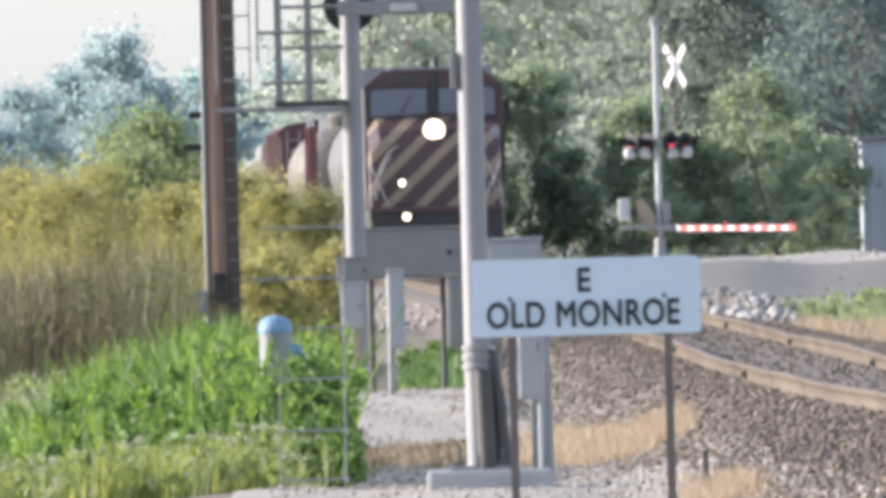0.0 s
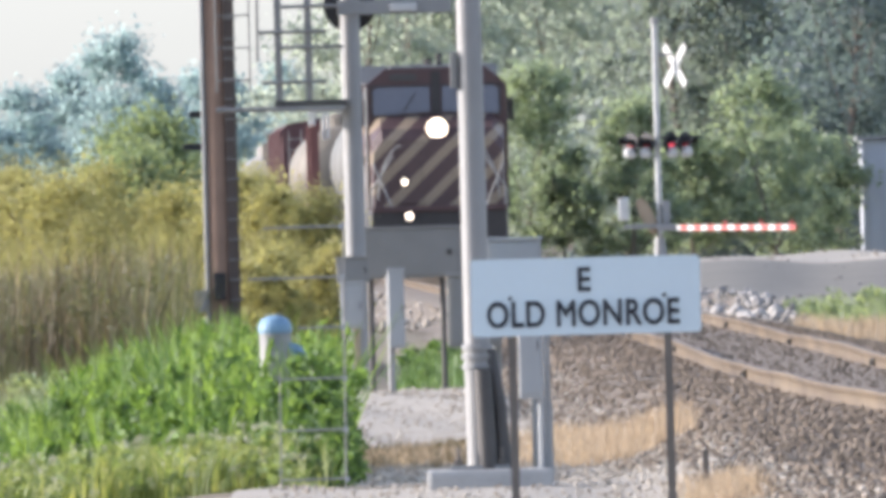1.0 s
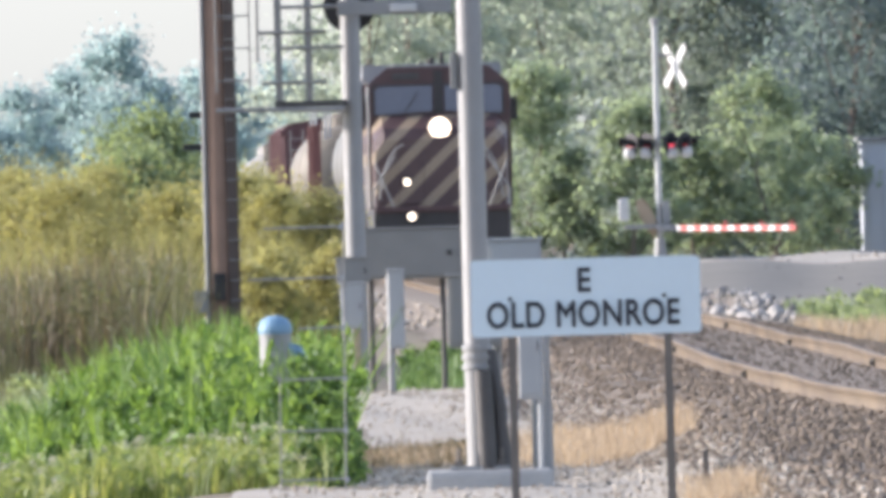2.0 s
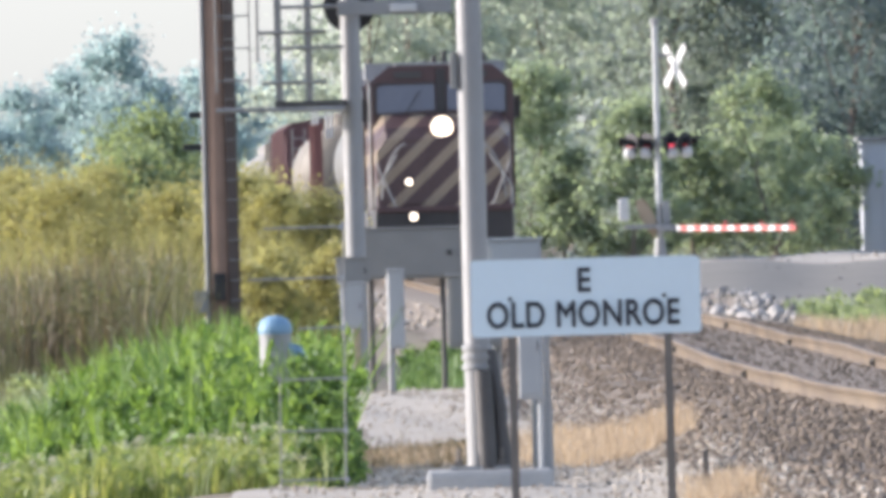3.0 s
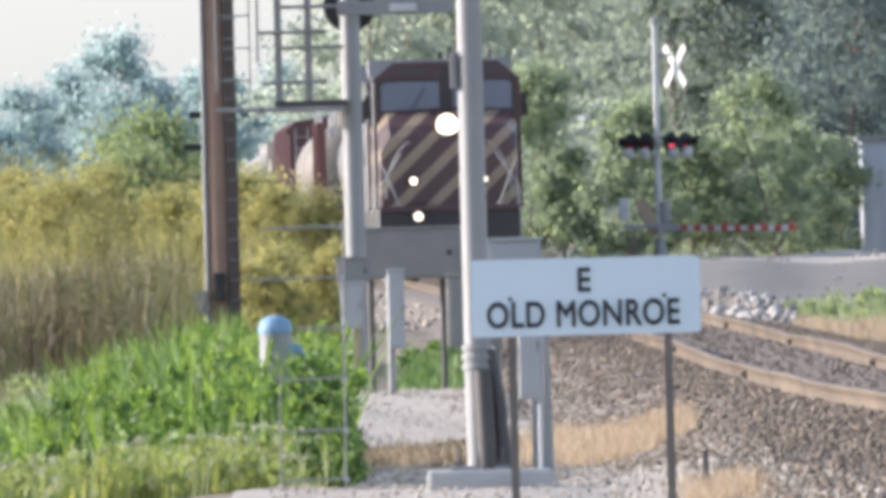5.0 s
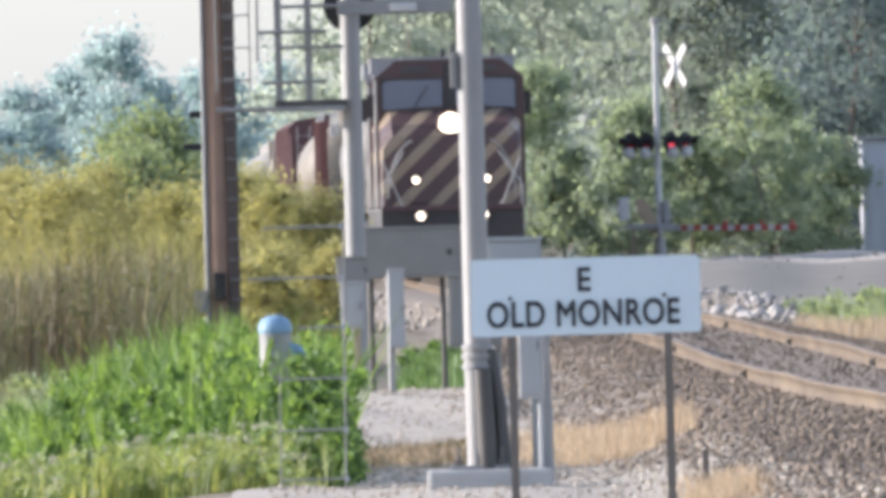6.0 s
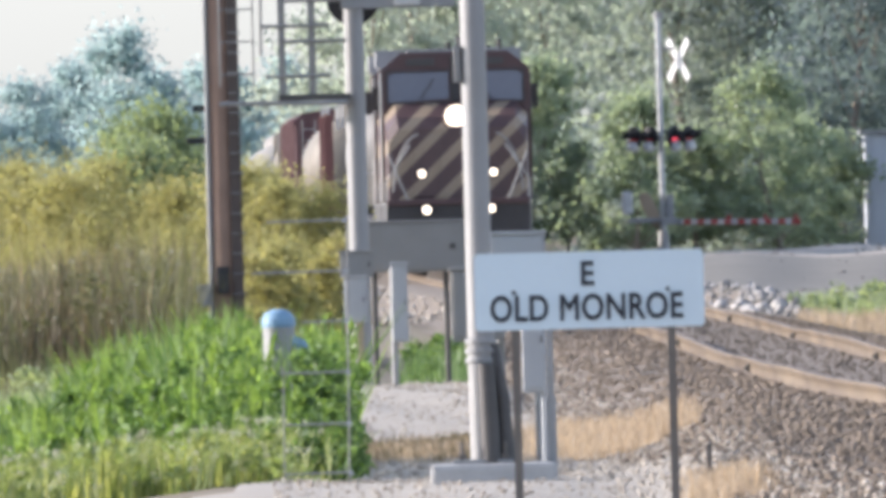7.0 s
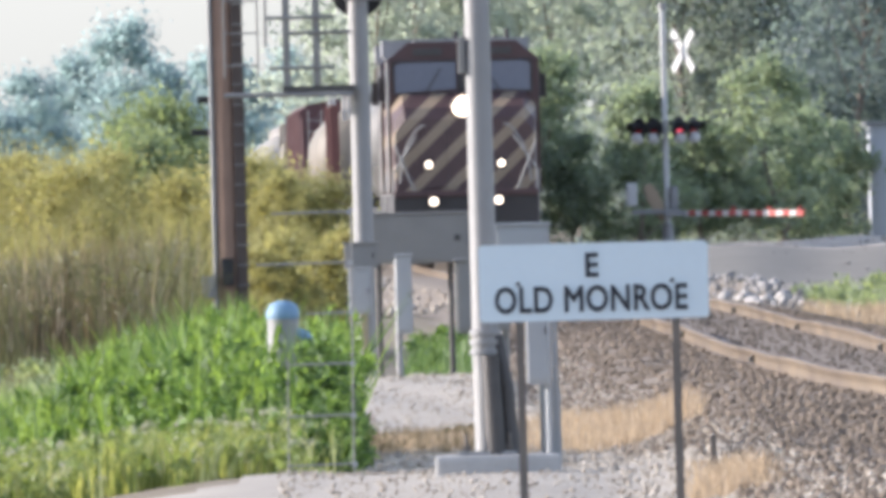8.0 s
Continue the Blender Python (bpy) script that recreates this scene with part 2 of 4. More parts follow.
def raw(name, verts, faces, mat, parent=None):
    """A mesh from arrays, for things of very many pieces."""
    me = bpy.data.meshes.new(name)
    verts, faces = np.asarray(verts, dtype=np.float32), np.asarray(faces, dtype=np.int32)
    n, k = faces.shape
    me.vertices.add(len(verts))
    me.vertices.foreach_set("co", verts.ravel())
    me.loops.add(n * k)
    me.loops.foreach_set("vertex_index", faces.ravel())
    me.polygons.add(n)
    me.polygons.foreach_set("loop_start", np.arange(0, n * k, k, dtype=np.int32))
    me.update(calc_edges=True)
    me.materials.append(M[mat])
    ob = new(name, me)
    if parent:
        ob.parent = parent
    return ob


# ---------------------------------------------------------------- the lie of the land
# the line bends gently to the left as it goes away
LINE_Y = np.array([-400, 60, 150, 200, 215, 226, 242, 260, 310, 393, 480, 545, 582, 607, 633, 660, 700, 750, 800, 880, 1000, 1180, 1400.0])
LINE_X = np.array([9.0, 6.2, 5.0, 4.32, 4.05, 3.82, 3.63, 3.47, 3.2, 2.68, 1.66, 0.78, 0.33, 0.10, -0.14, -0.48, -0.95, -1.53, -2.12, -3.1, -4.75, -6.9, -9.3])
LINE_M = np.gradient(LINE_X, LINE_Y)


def track_x(y):
    """Where the middle of the track lies across, y metres up the line."""
    y = np.asarray(y, dtype=float)
    i = np.clip(np.searchsorted(LINE_Y, y) - 1, 0, len(LINE_Y) - 2)
    h = LINE_Y[i + 1] - LINE_Y[i]
    u = (y - LINE_Y[i]) / h
    return ((2 * u ** 3 - 3 * u ** 2 + 1) * LINE_X[i] + (u ** 3 - 2 * u ** 2 + u) * h * LINE_M[i]
            + (3 * u ** 2 - 2 * u ** 3) * LINE_X[i + 1] + (u ** 3 - u ** 2) * h * LINE_M[i + 1])


def step(e0, e1, v):
    t = np.clip((v - e0) / (e1 - e0), 0, 1)
    return t * t * (3 - 2 * t)


def hump(v, mid, half):
    return step(mid - half, mid, v) * (1 - step(mid, mid + half, v))


def shoulder(y):
    """Near-side ballast width added before the line straightens, to fit the camera's view."""
    return 1.15 * (1 - step(172, 226, y))


def land(x, y):
    """Height of the ground; 0 is the top of the rails."""
    x, y = np.asarray(x, dtype=float), np.asarray(y, dtype=float)
    d = x - track_x(y)
    z = -0.42 + 0.05 * np.sin(x * 0.9 + y * 0.05) + 0.03 * np.sin(x * 2.3 - y * 0.11)
    wide = shoulder(y) * (d < 0)
    bed = 1 - step(1.35 + wide, 2.9 + wide, np.abs(d))
    z = z * (1 - bed) + (-0.15) * bed
    # gravel pad behind the signal, and the near gravel edge
    z += 0.22 * hump(y, 256, 20) * step(-1.6, -0.8, x) * (1 - step(0.2, 0.9, x))
    z += 0.16 * hump(y, 172, 14) * step(-2.4, -0.9, x) * (1 - step(1.3, 2.2, x))
    z += 0.035 * np.sin(x * 4.1 + y * 0.23) * np.sin(y * 0.41 + x) * hump(y, 255, 30) * (np.abs(x) < 2)
    # the road that climbs over the track at the crossing
    road = step(562, 573, y) * (1 - step(628, 660, y)) * step(2.2, 3.6, np.abs(d))
    z += road * 0.72
    # heaped rocks beside the far rail
    z += 0.38 * hump(y, 470, 48) * hump(d, 3.0, 0.95)
    # low ground beyond the brush
    z -= 0.25 * step(-2.5, -6, x) * (1 - step(500, 700, y))
    return z


def sheet(name, xs, ys, mat, label, lift=0.0, keep=None):
    X, Y = np.meshgrid(xs, ys)
    Z = land(X, Y) + lift
    verts = np.stack([X, Y, Z], -1).reshape(-1, 3)
    nx, ny = len(xs), len(ys)
    i = np.arange((ny - 1) * (nx - 1))
    a = (i // (nx - 1)) * nx + i % (nx - 1)
    faces = np.stack([a, a + 1, a + nx + 1, a + nx], -1)
    if keep is not None:
        c = verts[faces].mean(1)
        faces = faces[keep(c[:, 0], c[:, 1])]
    ob = raw(name, verts, faces, mat)
    return tagged(ob, label, "ground", kind="structure")


xs = np.concatenate([np.array([-4000, -1200, -400, -150, -60]), np.linspace(-30, 30, 161), np.array([60, 150, 400, 1200, 4000])])
ys = np.concatenate([np.array([-400, -100, -20, 0, 60, 110]), np.linspace(140, 300, 161), np.linspace(302, 700, 200), np.array([720, 760, 800, 900, 1000, 1200, 1600, 2400, 4800])])
sheet("ground", xs, ys, "earth", "bare brown earth and mown grass beside a railway")
gx, gy = np.linspace(-3, 3, 73), np.linspace(120, 300, 181)
sheet("gravel_pad", gx, gy, "gravel", "pale crushed limestone pad round the signal", 0.012,
      lambda x, y: (x > -0.95 - 0.006 * (y - 150) + 0.25 * np.sin(y * 0.21) + 1.0 * (1 - step(166, 172, y)) * -1.6) & (x < track_x(y) - 0.35 * shoulder(y) - 2.5 + 0.2 * np.sin(y * 0.13)) & (y < 276 + 3 * np.sin(x * 3)) & ~((y > 207 + 2 * np.sin(x * 5)) & (y < 236 + 3 * np.sin(x * 4)) & (x < 0.6)))
bx, by = np.linspace(-12, 8, 201), np.linspace(100, 700, 301)
sheet("ballast_bed", bx, by, "ballast", "grey-brown crushed stone ballast under the track", 0.016, lambda x, y: np.abs(x - track_x(y)) < 2.75 + 0.35 * shoulder(y) + 0.15 * np.sin(y * 0.4))
rx, ry = np.linspace(-14, 30, 177), np.linspace(560, 650, 91)
sheet("road", rx, ry, "gravel", "pale gravel road climbing to the level crossing", 0.02, lambda x, y: (np.abs(x - track_x(y)) > 1.9) & (y > 572) & (y < 634))
sheet("road_bank", rx, np.linspace(500, 580, 81), "bank", "grey crushed-stone slope below the road", 0.016, lambda x, y: (x - track_x(y) > 2.6) & (y < 575))


# ---------------------------------------------------------------- track
def rail_line(name, side):
    """One rail: base, web and head, following the line with its small kinks."""
    prof = [(-0.07, -0.172), (0.07, -0.172), (0.07, -0.155), (0.012, -0.14), (0.012, -0.045), (0.037, -0.035), (0.037, -0.004), (0.03, 0.0),
            (-0.03, 0.0), (-0.037, -0.004), (-0.037, -0.035), (-0.012, -0.045), (-0.012, -0.14), (-0.07, -0.155)]
    ys_ = np.concatenate([np.arange(60, 420, 2.0), np.arange(420, 1320, 6.0)])
    xs_ = track_x(ys_) + side * 0.755 + 0.010 * np.sin(ys_ * 0.13 + side) + 0.005 * np.sin(ys_ * 0.37)
    zs_ = 0.012 * np.sin(ys_ * 0.09 + side * 0.7) + 0.005 * np.sin(ys_ * 0.27)
    n = len(prof)
    verts = [(x + px, y, z + pz) for x, y, z in zip(xs_, ys_, zs_) for px, pz in prof]
    faces = [(i * n + j, i * n + (j + 1) % n, (i + 1) * n + (j + 1) % n, (i + 1) * n + j) for i in range(len(ys_) - 1) for j in range(n)]
    ob = raw(name, verts, faces, "rail")
    ob.data.materials.append(M["rail_head"])
    for k, p in enumerate(ob.data.polygons):
        if k % n == 7:
            p.material_index = 1
    tagged(ob, "rusty brown steel rail with a worn bright head", "rail", "rails of the track", "structure")
    # joint bars bolted across the rail ends
    for y in np.arange(212, 420, 46.0):
        y = float(y + 14 * (side > 0))
        bm = bmesh.new()
        x = float(np.interp(y, ys_, xs_))
        z = float(np.interp(y, ys_, zs_))
        box(bm, x - 0.035, x - 0.013, y - 0.45, y + 0.45, z - 0.13, z - 0.05, 0.006)
        for k in range(4):
            box(bm, x - 0.06, x - 0.035, y - 0.36 + 0.24 * k - 0.02, y - 0.32 + 0.24 * k, z - 0.11, z - 0.07, 0.004)
        part("joint_bar", bm, "dark_steel", ob)
    return ob


rail_line("rail_near", -1)
rail_line("rail_far", 1)
tie_bm = box(bmesh.new(), -1.3, 1.3, -0.115, 0.115, -0.16, 0.0, 0.012)
tie_me = bpy.data.meshes.new("tie")
tie_bm.to_mesh(tie_me)
tie_me.materials.append(M["tie"])
sleepers = thing("track_ties", pose(0, 0, 0), "dark creosoted timber ties under the rails", "tie", kind="structure")
rng = np.random.default_rng(5)
for y in np.arange(170, 316, 0.52):
    ob = new("tie", tie_me)
    ob.parent = sleepers
    ob.matrix_world = pose(float(track_x(y)) + rng.normal(0, 0.03), float(y), -0.172 + rng.normal(0, 0.008), 0, 0, rng.normal(0.7, 1.0))


def stones(name, n, xf, y0, y1, size, mat, label, near=1.0, skip=None):
    """Loose broken stones scattered over the ground; xf gives the two edges at y."""
    g = np.random.default_rng(len(name) + n)
    y = y0 + (y1 - y0) * g.random(n) ** near
    a, b = xf(y)
    x = a + (b - a) * g.random(n)
    if skip is not None:
        ok = ~skip(x, y)
        x, y, n = x[ok], y[ok], int(ok.sum())
    r = size * (0.45 + 1.5 * g.random(n) ** 3)
    base = np.array([(1, 0, 0), (-1, 0, 0), (0, 1, 0), (0, -1, 0), (0, 0, 1), (0, 0, -1), (.6, .6, .55), (-.6, -.6, .5)], dtype=float)[:6]
    tri = np.array([(0, 2, 4), (2, 1, 4), (1, 3, 4), (3, 0, 4), (2, 0, 5), (1, 2, 5), (3, 1, 5), (0, 3, 5)])
    jit = base[None] * (0.6 + 0.7 * g.random((n, 6, 1))) + g.normal(0, 0.18, (n, 6, 3))
    ang = g.random(n) * 6.283
    c, s_ = np.cos(ang)[:, None], np.sin(ang)[:, None]
    vx, vy, vz = jit[..., 0] * c - jit[..., 1] * s_, jit[..., 0] * s_ + jit[..., 1] * c, jit[..., 2] * 0.8
    z = land(x, y) + 0.3 * r + 0.02
    verts = np.stack([vx * r[:, None] + x[:, None], vy * r[:, None] + y[:, None], vz * r[:, None] + z[:, None]], -1).reshape(-1, 3)
    faces = (tri[None] + 6 * np.arange(n)[:, None, None]).reshape(-1, 3)
    return tagged(raw(name, verts, faces, mat), label, "stones", kind="stuff")


stones("ballast_stones", 66000, lambda y: (track_x(y) - 0.35 * shoulder(y) - 2.9, track_x(y) + 2.8), 146, 400, 0.0185, "stone", "grey-brown crushed ballast stones beside the rails", 1.6,
       lambda x, y: np.abs(x - track_x(y)) < 0.85)
stones("trodden_ballast", 7000, lambda y: (track_x(y) - 0.66, track_x(y) + 0.66), 165, 430, 0.014, "oily_stone", "trodden brown ballast between the rails", 1.6)
stones("shoulder_stones", 9000, lambda y: (track_x(y) - 0.35 * shoulder(y) - 3.5, track_x(y) - 0.35 * shoulder(y) - 2.1), 148, 330, 0.014, "pale_stone", "paler broken stones on the ballast shoulder", 1.4)
stones("pad_gravel", 16000, lambda y: (-1.1 + 0 * y, track_x(y) - 0.35 * shoulder(y) - 2.3), 150, 275, 0.012, "pale_stone", "pale crushed limestone gravel", 1.2,
       lambda x, y: (y > 206 + 2 * np.sin(x * 5)) & (y < 238 + 3 * np.sin(x * 4)) & (x < 0.7))
stones("riprap_rocks", 420, lambda y: (track_x(y) + 2.2, track_x(y) + 3.3), 425, 515, 0.085, "rubble", "white broken limestone rocks heaped beside the track")
stones("bank_stones", 160, lambda y: (track_x(y) + 2.7, track_x(y) + 12), 535, 574, 0.055, "bank_stone", "grey broken stones on the road slope")
stones("approach_gravel", 2600, lambda y: (track_x(y) - 9, track_x(y) - 1.7), 430, 600, 0.045, "pale_stone", "pale broken stones beside the far track")
stones("road_gravel", 220, lambda y: (track_x(y) + 3.2, track_x(y) + 12), 575, 630, 0.03, "pale_stone", "loose pale gravel on the road shoulder")


# ---------------------------------------------------------------- train
def wheelset(parent, y):
    bm = bmesh.new()
    for sx in (-0.755, 0.755):
        rod(bm, (sx - 0.07, y, 0.5), (sx + 0.07, y, 0.5), 0.5, seg=20)
    rod(bm, (-0.7, y, 0.5), (0.7, y, 0.5), 0.09)
    part("wheelset", bm, "dark_steel", parent)


def truck(parent, y, axles):
    bm = bmesh.new()
    half = axles[-1] + 0.5
    for sx in (-1.05, 1.05):
        box(bm, sx - 0.08, sx + 0.08, y - half, y + half, 0.45, 0.78, 0.04)
    box(bm, -1.0, 1.0, y - 0.2, y + 0.2, 0.5, 0.8, 0.03)
    part("truck_frame", bm, "loco_black", parent)
    for a in axles:
        wheelset(parent, y + a)


def locomotive(label, lit):
    """A six-axle freight locomotive with a broad safety cab; its front stands at the origin and faces -y."""
    t = thing("locomotive", pose(0, 0, 0), label, "locomotive")
    # frame, pilot, steps
    bm = box(bmesh.new(), -1.5, 1.5, 0.75, 21.2, 1.05, 1.55, 0.03)
    part("frame", bm, "loco_black", t)
    bm = prism(bmesh.new(), [(-1.5, 1.5), (1.5, 1.5), (1.5, 0.75), (1.15, 0.18), (-1.15, 0.18), (-1.5, 0.75)], 0.30, 0.5)
    part("pilot", bm, "loco_black", t)
    bm = box(bmesh.new(), -1.5, 1.5, 0.22, 0.75, 1.5, 1.62, 0.02)
    part("anticlimber", bm, "loco_dark", t)
    for sx in (-1, 1):
        for k in range(4):
            bm = box(bmesh.new(), min(sx * 1.15, sx * 1.52), max(sx * 1.15, sx * 1.52), 0.35, 0.75, 0.35 + 0.33 * k, 0.39 + 0.33 * k, 0.01)
            part("step", bm, "rail_white", t)
    bm = box(bmesh.new(), -0.13, 0.13, -0.25, 0.4, 0.75, 1.0, 0.03)
    box(bm, -0.2, 0.2, -0.35, -0.12, 0.70, 1.06, 0.05)
    part("coupler", bm, "dark_steel", t)
    # nose, tapering forward, with a sloped top
    bm = bmesh.new()
    rows = [(0.78, 1.44, 1.6, 3.10), (0.95, 1.47, 1.6, 3.34), (1.9, 1.50, 1.6, 3.66)]
    rings = []
    for y, w, z0, z1 in rows:
        rings.append([bm.verts.new(p) for p in ((-w, y, z0), (w, y, z0), (w, y, z1 - 0.28), (w - 0.22, y, z1), (-w + 0.22, y, z1), (-w, y, z1 - 0.28))])
    for p, q in zip(rings, rings[1:]):
        for i in range(6):
            bm.faces.new((p[i], p[(i + 1) % 6], q[(i + 1) % 6], q[i]))
    bm.faces.new(rings[0])
    bm.faces.new(rings[-1][::-1])
    bmesh.ops.recalc_face_normals(bm, faces=bm.faces[:])
    part("nose", bm, "loco_stripe", t, "dark maroon nose with slanting tan stripes")
    bm = box(bmesh.new(), -0.95, -0.35, 0.755, 0.80, 1.66, 2.95, 0.03)
    rod(bm, (-0.42, 0.74, 2.2), (-0.42, 0.74, 2.45), 0.02)
    part("nose_door", bm, "loco_stripe", t)
    # cab
    bm = prism(bmesh.new(), [(-1.585, 1.56), (1.585, 1.56), (1.585, 4.32), (1.12, 4.70), (-1.12, 4.70), (-1.585, 4.32)], 1.88, 4.6)
    cab = part("cab", bm, "loco_dark", t, "dark maroon cab with two broad windscreens")
    for sx in (-1, 1):
        bm = prism(bmesh.new(), [(sx * 0.14, 3.72), (sx * 1.40, 3.66), (sx * 1.40, 4.22), (sx * 1.28, 4.28), (sx * 0.14, 4.28)], 1.845, 1.875)
        part("windscreen", bm, "windscreen", cab, "dark reflecting windscreen")
        bm = bmesh.new()
        box(bm, min(sx * 0.10, sx * 1.44), max(sx * 0.10, sx * 1.44), 1.83, 1.878, 4.285, 4.325, 0.008)
        box(bm, min(sx * 0.10, sx * 1.44), max(sx * 0.10, sx * 1.44), 1.83, 1.878, 3.62, 3.655, 0.008)
        box(bm, min(sx * 1.405, sx * 1.45), max(sx * 1.405, sx * 1.45), 1.83, 1.878, 3.66, 4.285, 0.008)
        part("window_frame", bm, "loco_black", cab)
        bm = box(bmesh.new(), min(sx * 1.588, sx * 1.60), max(sx * 1.588, sx * 1.60), 2.5, 4.1, 3.45, 4.15, 0.005)
        part("side_window", bm, "windscreen", cab)
        bm = box(bmesh.new(), min(sx * 1.60, sx * 1.74), max(sx * 1.60, sx * 1.74), 2.3, 2.36, 3.5, 4.0, 0.01)
        part("mirror", bm, "loco_black", cab)
    for sx in (-0.72, 0.72):
        bm = box(bmesh.new(), sx - 0.3, sx + 0.3, 1.84, 1.876, 4.42, 4.57, 0.01)
        part("number_board", bm, "dark_steel", cab, "dark number board")
    part("centre_pillar", box(bmesh.new(), -0.1, 0.1, 1.835, 1.877, 3.66, 4.62, 0.01), "loco_black", cab)
    bm = box(bmesh.new(), -1.0, 1.0, 1.9, 4.5, 4.704, 4.75, 0.02)
    part("cab_roof", bm, "loco_roof", cab)
    for ax, az, ar in ((0.1, 5.02, 0.06), (0.95, 4.95, 0.05)):
        part("antenna", rod(bmesh.new(), (ax, 2.5, 4.735), (ax, 2.5, az), ar), "loco_black", cab)
    part("horn", box(bmesh.new(), -0.16, -0.06, 2.2, 2.5, 4.735, 4.92, 0.02), "loco_black", cab)
    # hood, radiator wings
    bm = prism(bmesh.new(), [(-1.0, 1.55), (1.0, 1.55), (1.0, 4.2), (0.75, 4.5), (-0.75, 4.5), (-1.0, 4.2)], 4.6, 20.4)
    hood = part("hood", bm, "loco_dark", t)
    bm = prism(bmesh.new(), [(-1.02, 4.1), (1.02, 4.1), (1.56, 4.5), (1.56, 4.84), (-1.56, 4.84), (-1.56, 4.5)], 15.2, 20.0)
    part("radiator", bm, "loco_roof", hood, "pale grey flared radiator housing")
    for k in range(9):
        bm = box(bmesh.new(), -1.02, 1.02, 5.2 + k * 1.05, 5.26 + k * 1.05, 1.7, 4.15, 0.0)
        part("hood_seam", bm, "loco_black", hood)
    bm = prism(bmesh.new(), [(-1.35, 0.35), (1.35, 0.35), (1.5, 0.6), (1.5, 1.05), (-1.5, 1.05), (-1.5, 0.6)], 7.5, 13.5)
    part("fuel_tank", bm, "loco_black", t)
    # handrails
    for sx in (-1, 1):
        bm = bmesh.new()
        for y in np.arange(4.9, 21, 2.0):
            rod(bm, (sx * 1.48, y, 1.5), (sx * 1.48, y, 2.55), 0.018, seg=8)
        rod(bm, (sx * 1.48, 4.9, 2.55), (sx * 1.48, 21, 2.55), 0.018, seg=8)
        part("handrail", bm, "rail_white", t)
        bm = bmesh.new()
        rod(bm, (sx * 1.50, 0.35, 0.5), (sx * 1.50, 0.35, 2.0), 0.022, seg=8)
        rod(bm, (sx * 1.50, 0.35, 2.0), (sx * 1.0, 0.5, 2.75), 0.022, seg=8)
        rod(bm, (sx * 1.05, 0.3, 1.6), (sx * 1.46, 0.3, 2.6), 0.022, seg=8)
        part("grab_rail", bm, "rail_white", t, "white painted steps rail")
    for sx in (-1, 1):
        arc = [(sx * (1.36 - 0.62 * (1 - math.cos(a))), 0.66, 1.65 + 1.35 * math.sin(a)) for a in np.linspace(0.1, 1.45, 8)]
        bm = tube(bmesh.new(), arc, 0.02)
        part("nose_rail", bm, "rail_white", t, "curved white nose rail")
    for k, hx in enumerate((-0.55, -0.42, 0.42, 0.55)):
        part("air_hose", rod(bmesh.new(), (hx, 0.26, 1.15), (hx * 1.05, 0.12, 0.55), 0.03, seg=8), "loco_black", t)
    for sx in (-1, 1):
        part("wiper", rod(bmesh.new(), (sx * 0.75, 1.835, 3.70), (sx * 0.45, 1.83, 4.15), 0.012, seg=6), "loco_black", cab)
    # pale bar on the left only, added for the sunlit edge of the cab
    part("sunlit_edge_bar", rod(bmesh.new(), (-1.56, 1.78, 1.6), (-1.56, 1.78, 4.3), 0.03, seg=8), "rail_white", t)
    # lamps
    lamp_box = part("headlight", lathe(bmesh.new(), [(0.18, 0.30), (0.28, 0.24), (0.29, 0.0), (0.26, -0.02), (0.235, 0.04)], 28, (0, 0.80, 3.34), "y"), "loco_dark", t)
    bm = lathe(bmesh.new(), [(0.235, 0.0), (0.18, -0.035), (0.1, -0.05), (0.01, -0.055)], 28, (0, 0.845, 3.34), "y")
    part("lens", bm, "lamp_glow" if lit else "windscreen", lamp_box, "glowing headlight" if lit else "")
    for sx in (-1, 1):
        for z, xx, r in ((2.16, 0.75, 0.075), (1.40, 0.67, 0.085)):
            y0 = 0.70 if z > 2 else 0.20
            bm = lathe(bmesh.new(), [(0.07, 0.16), (r + 0.03, 0.1), (r + 0.035, 0.0), (r, 0.0), (r, 0.01)], 18, (sx * xx, y0, z), "y")
            lamp = part("ditch_light", bm, "loco_black", t)
            bm = rod(bmesh.new(), (sx * xx, y0 - 0.012, z), (sx * xx, y0 + 0.004, z), r, seg=18)
            part("lens", bm, "ditch_glow" if lit else "windscreen", lamp, "glowing ditch light" if lit else "")
    truck(t, 4.0, (-1.9, 0, 1.9))
    truck(t, 17.2, (-1.9, 0, 1.9))
    return t


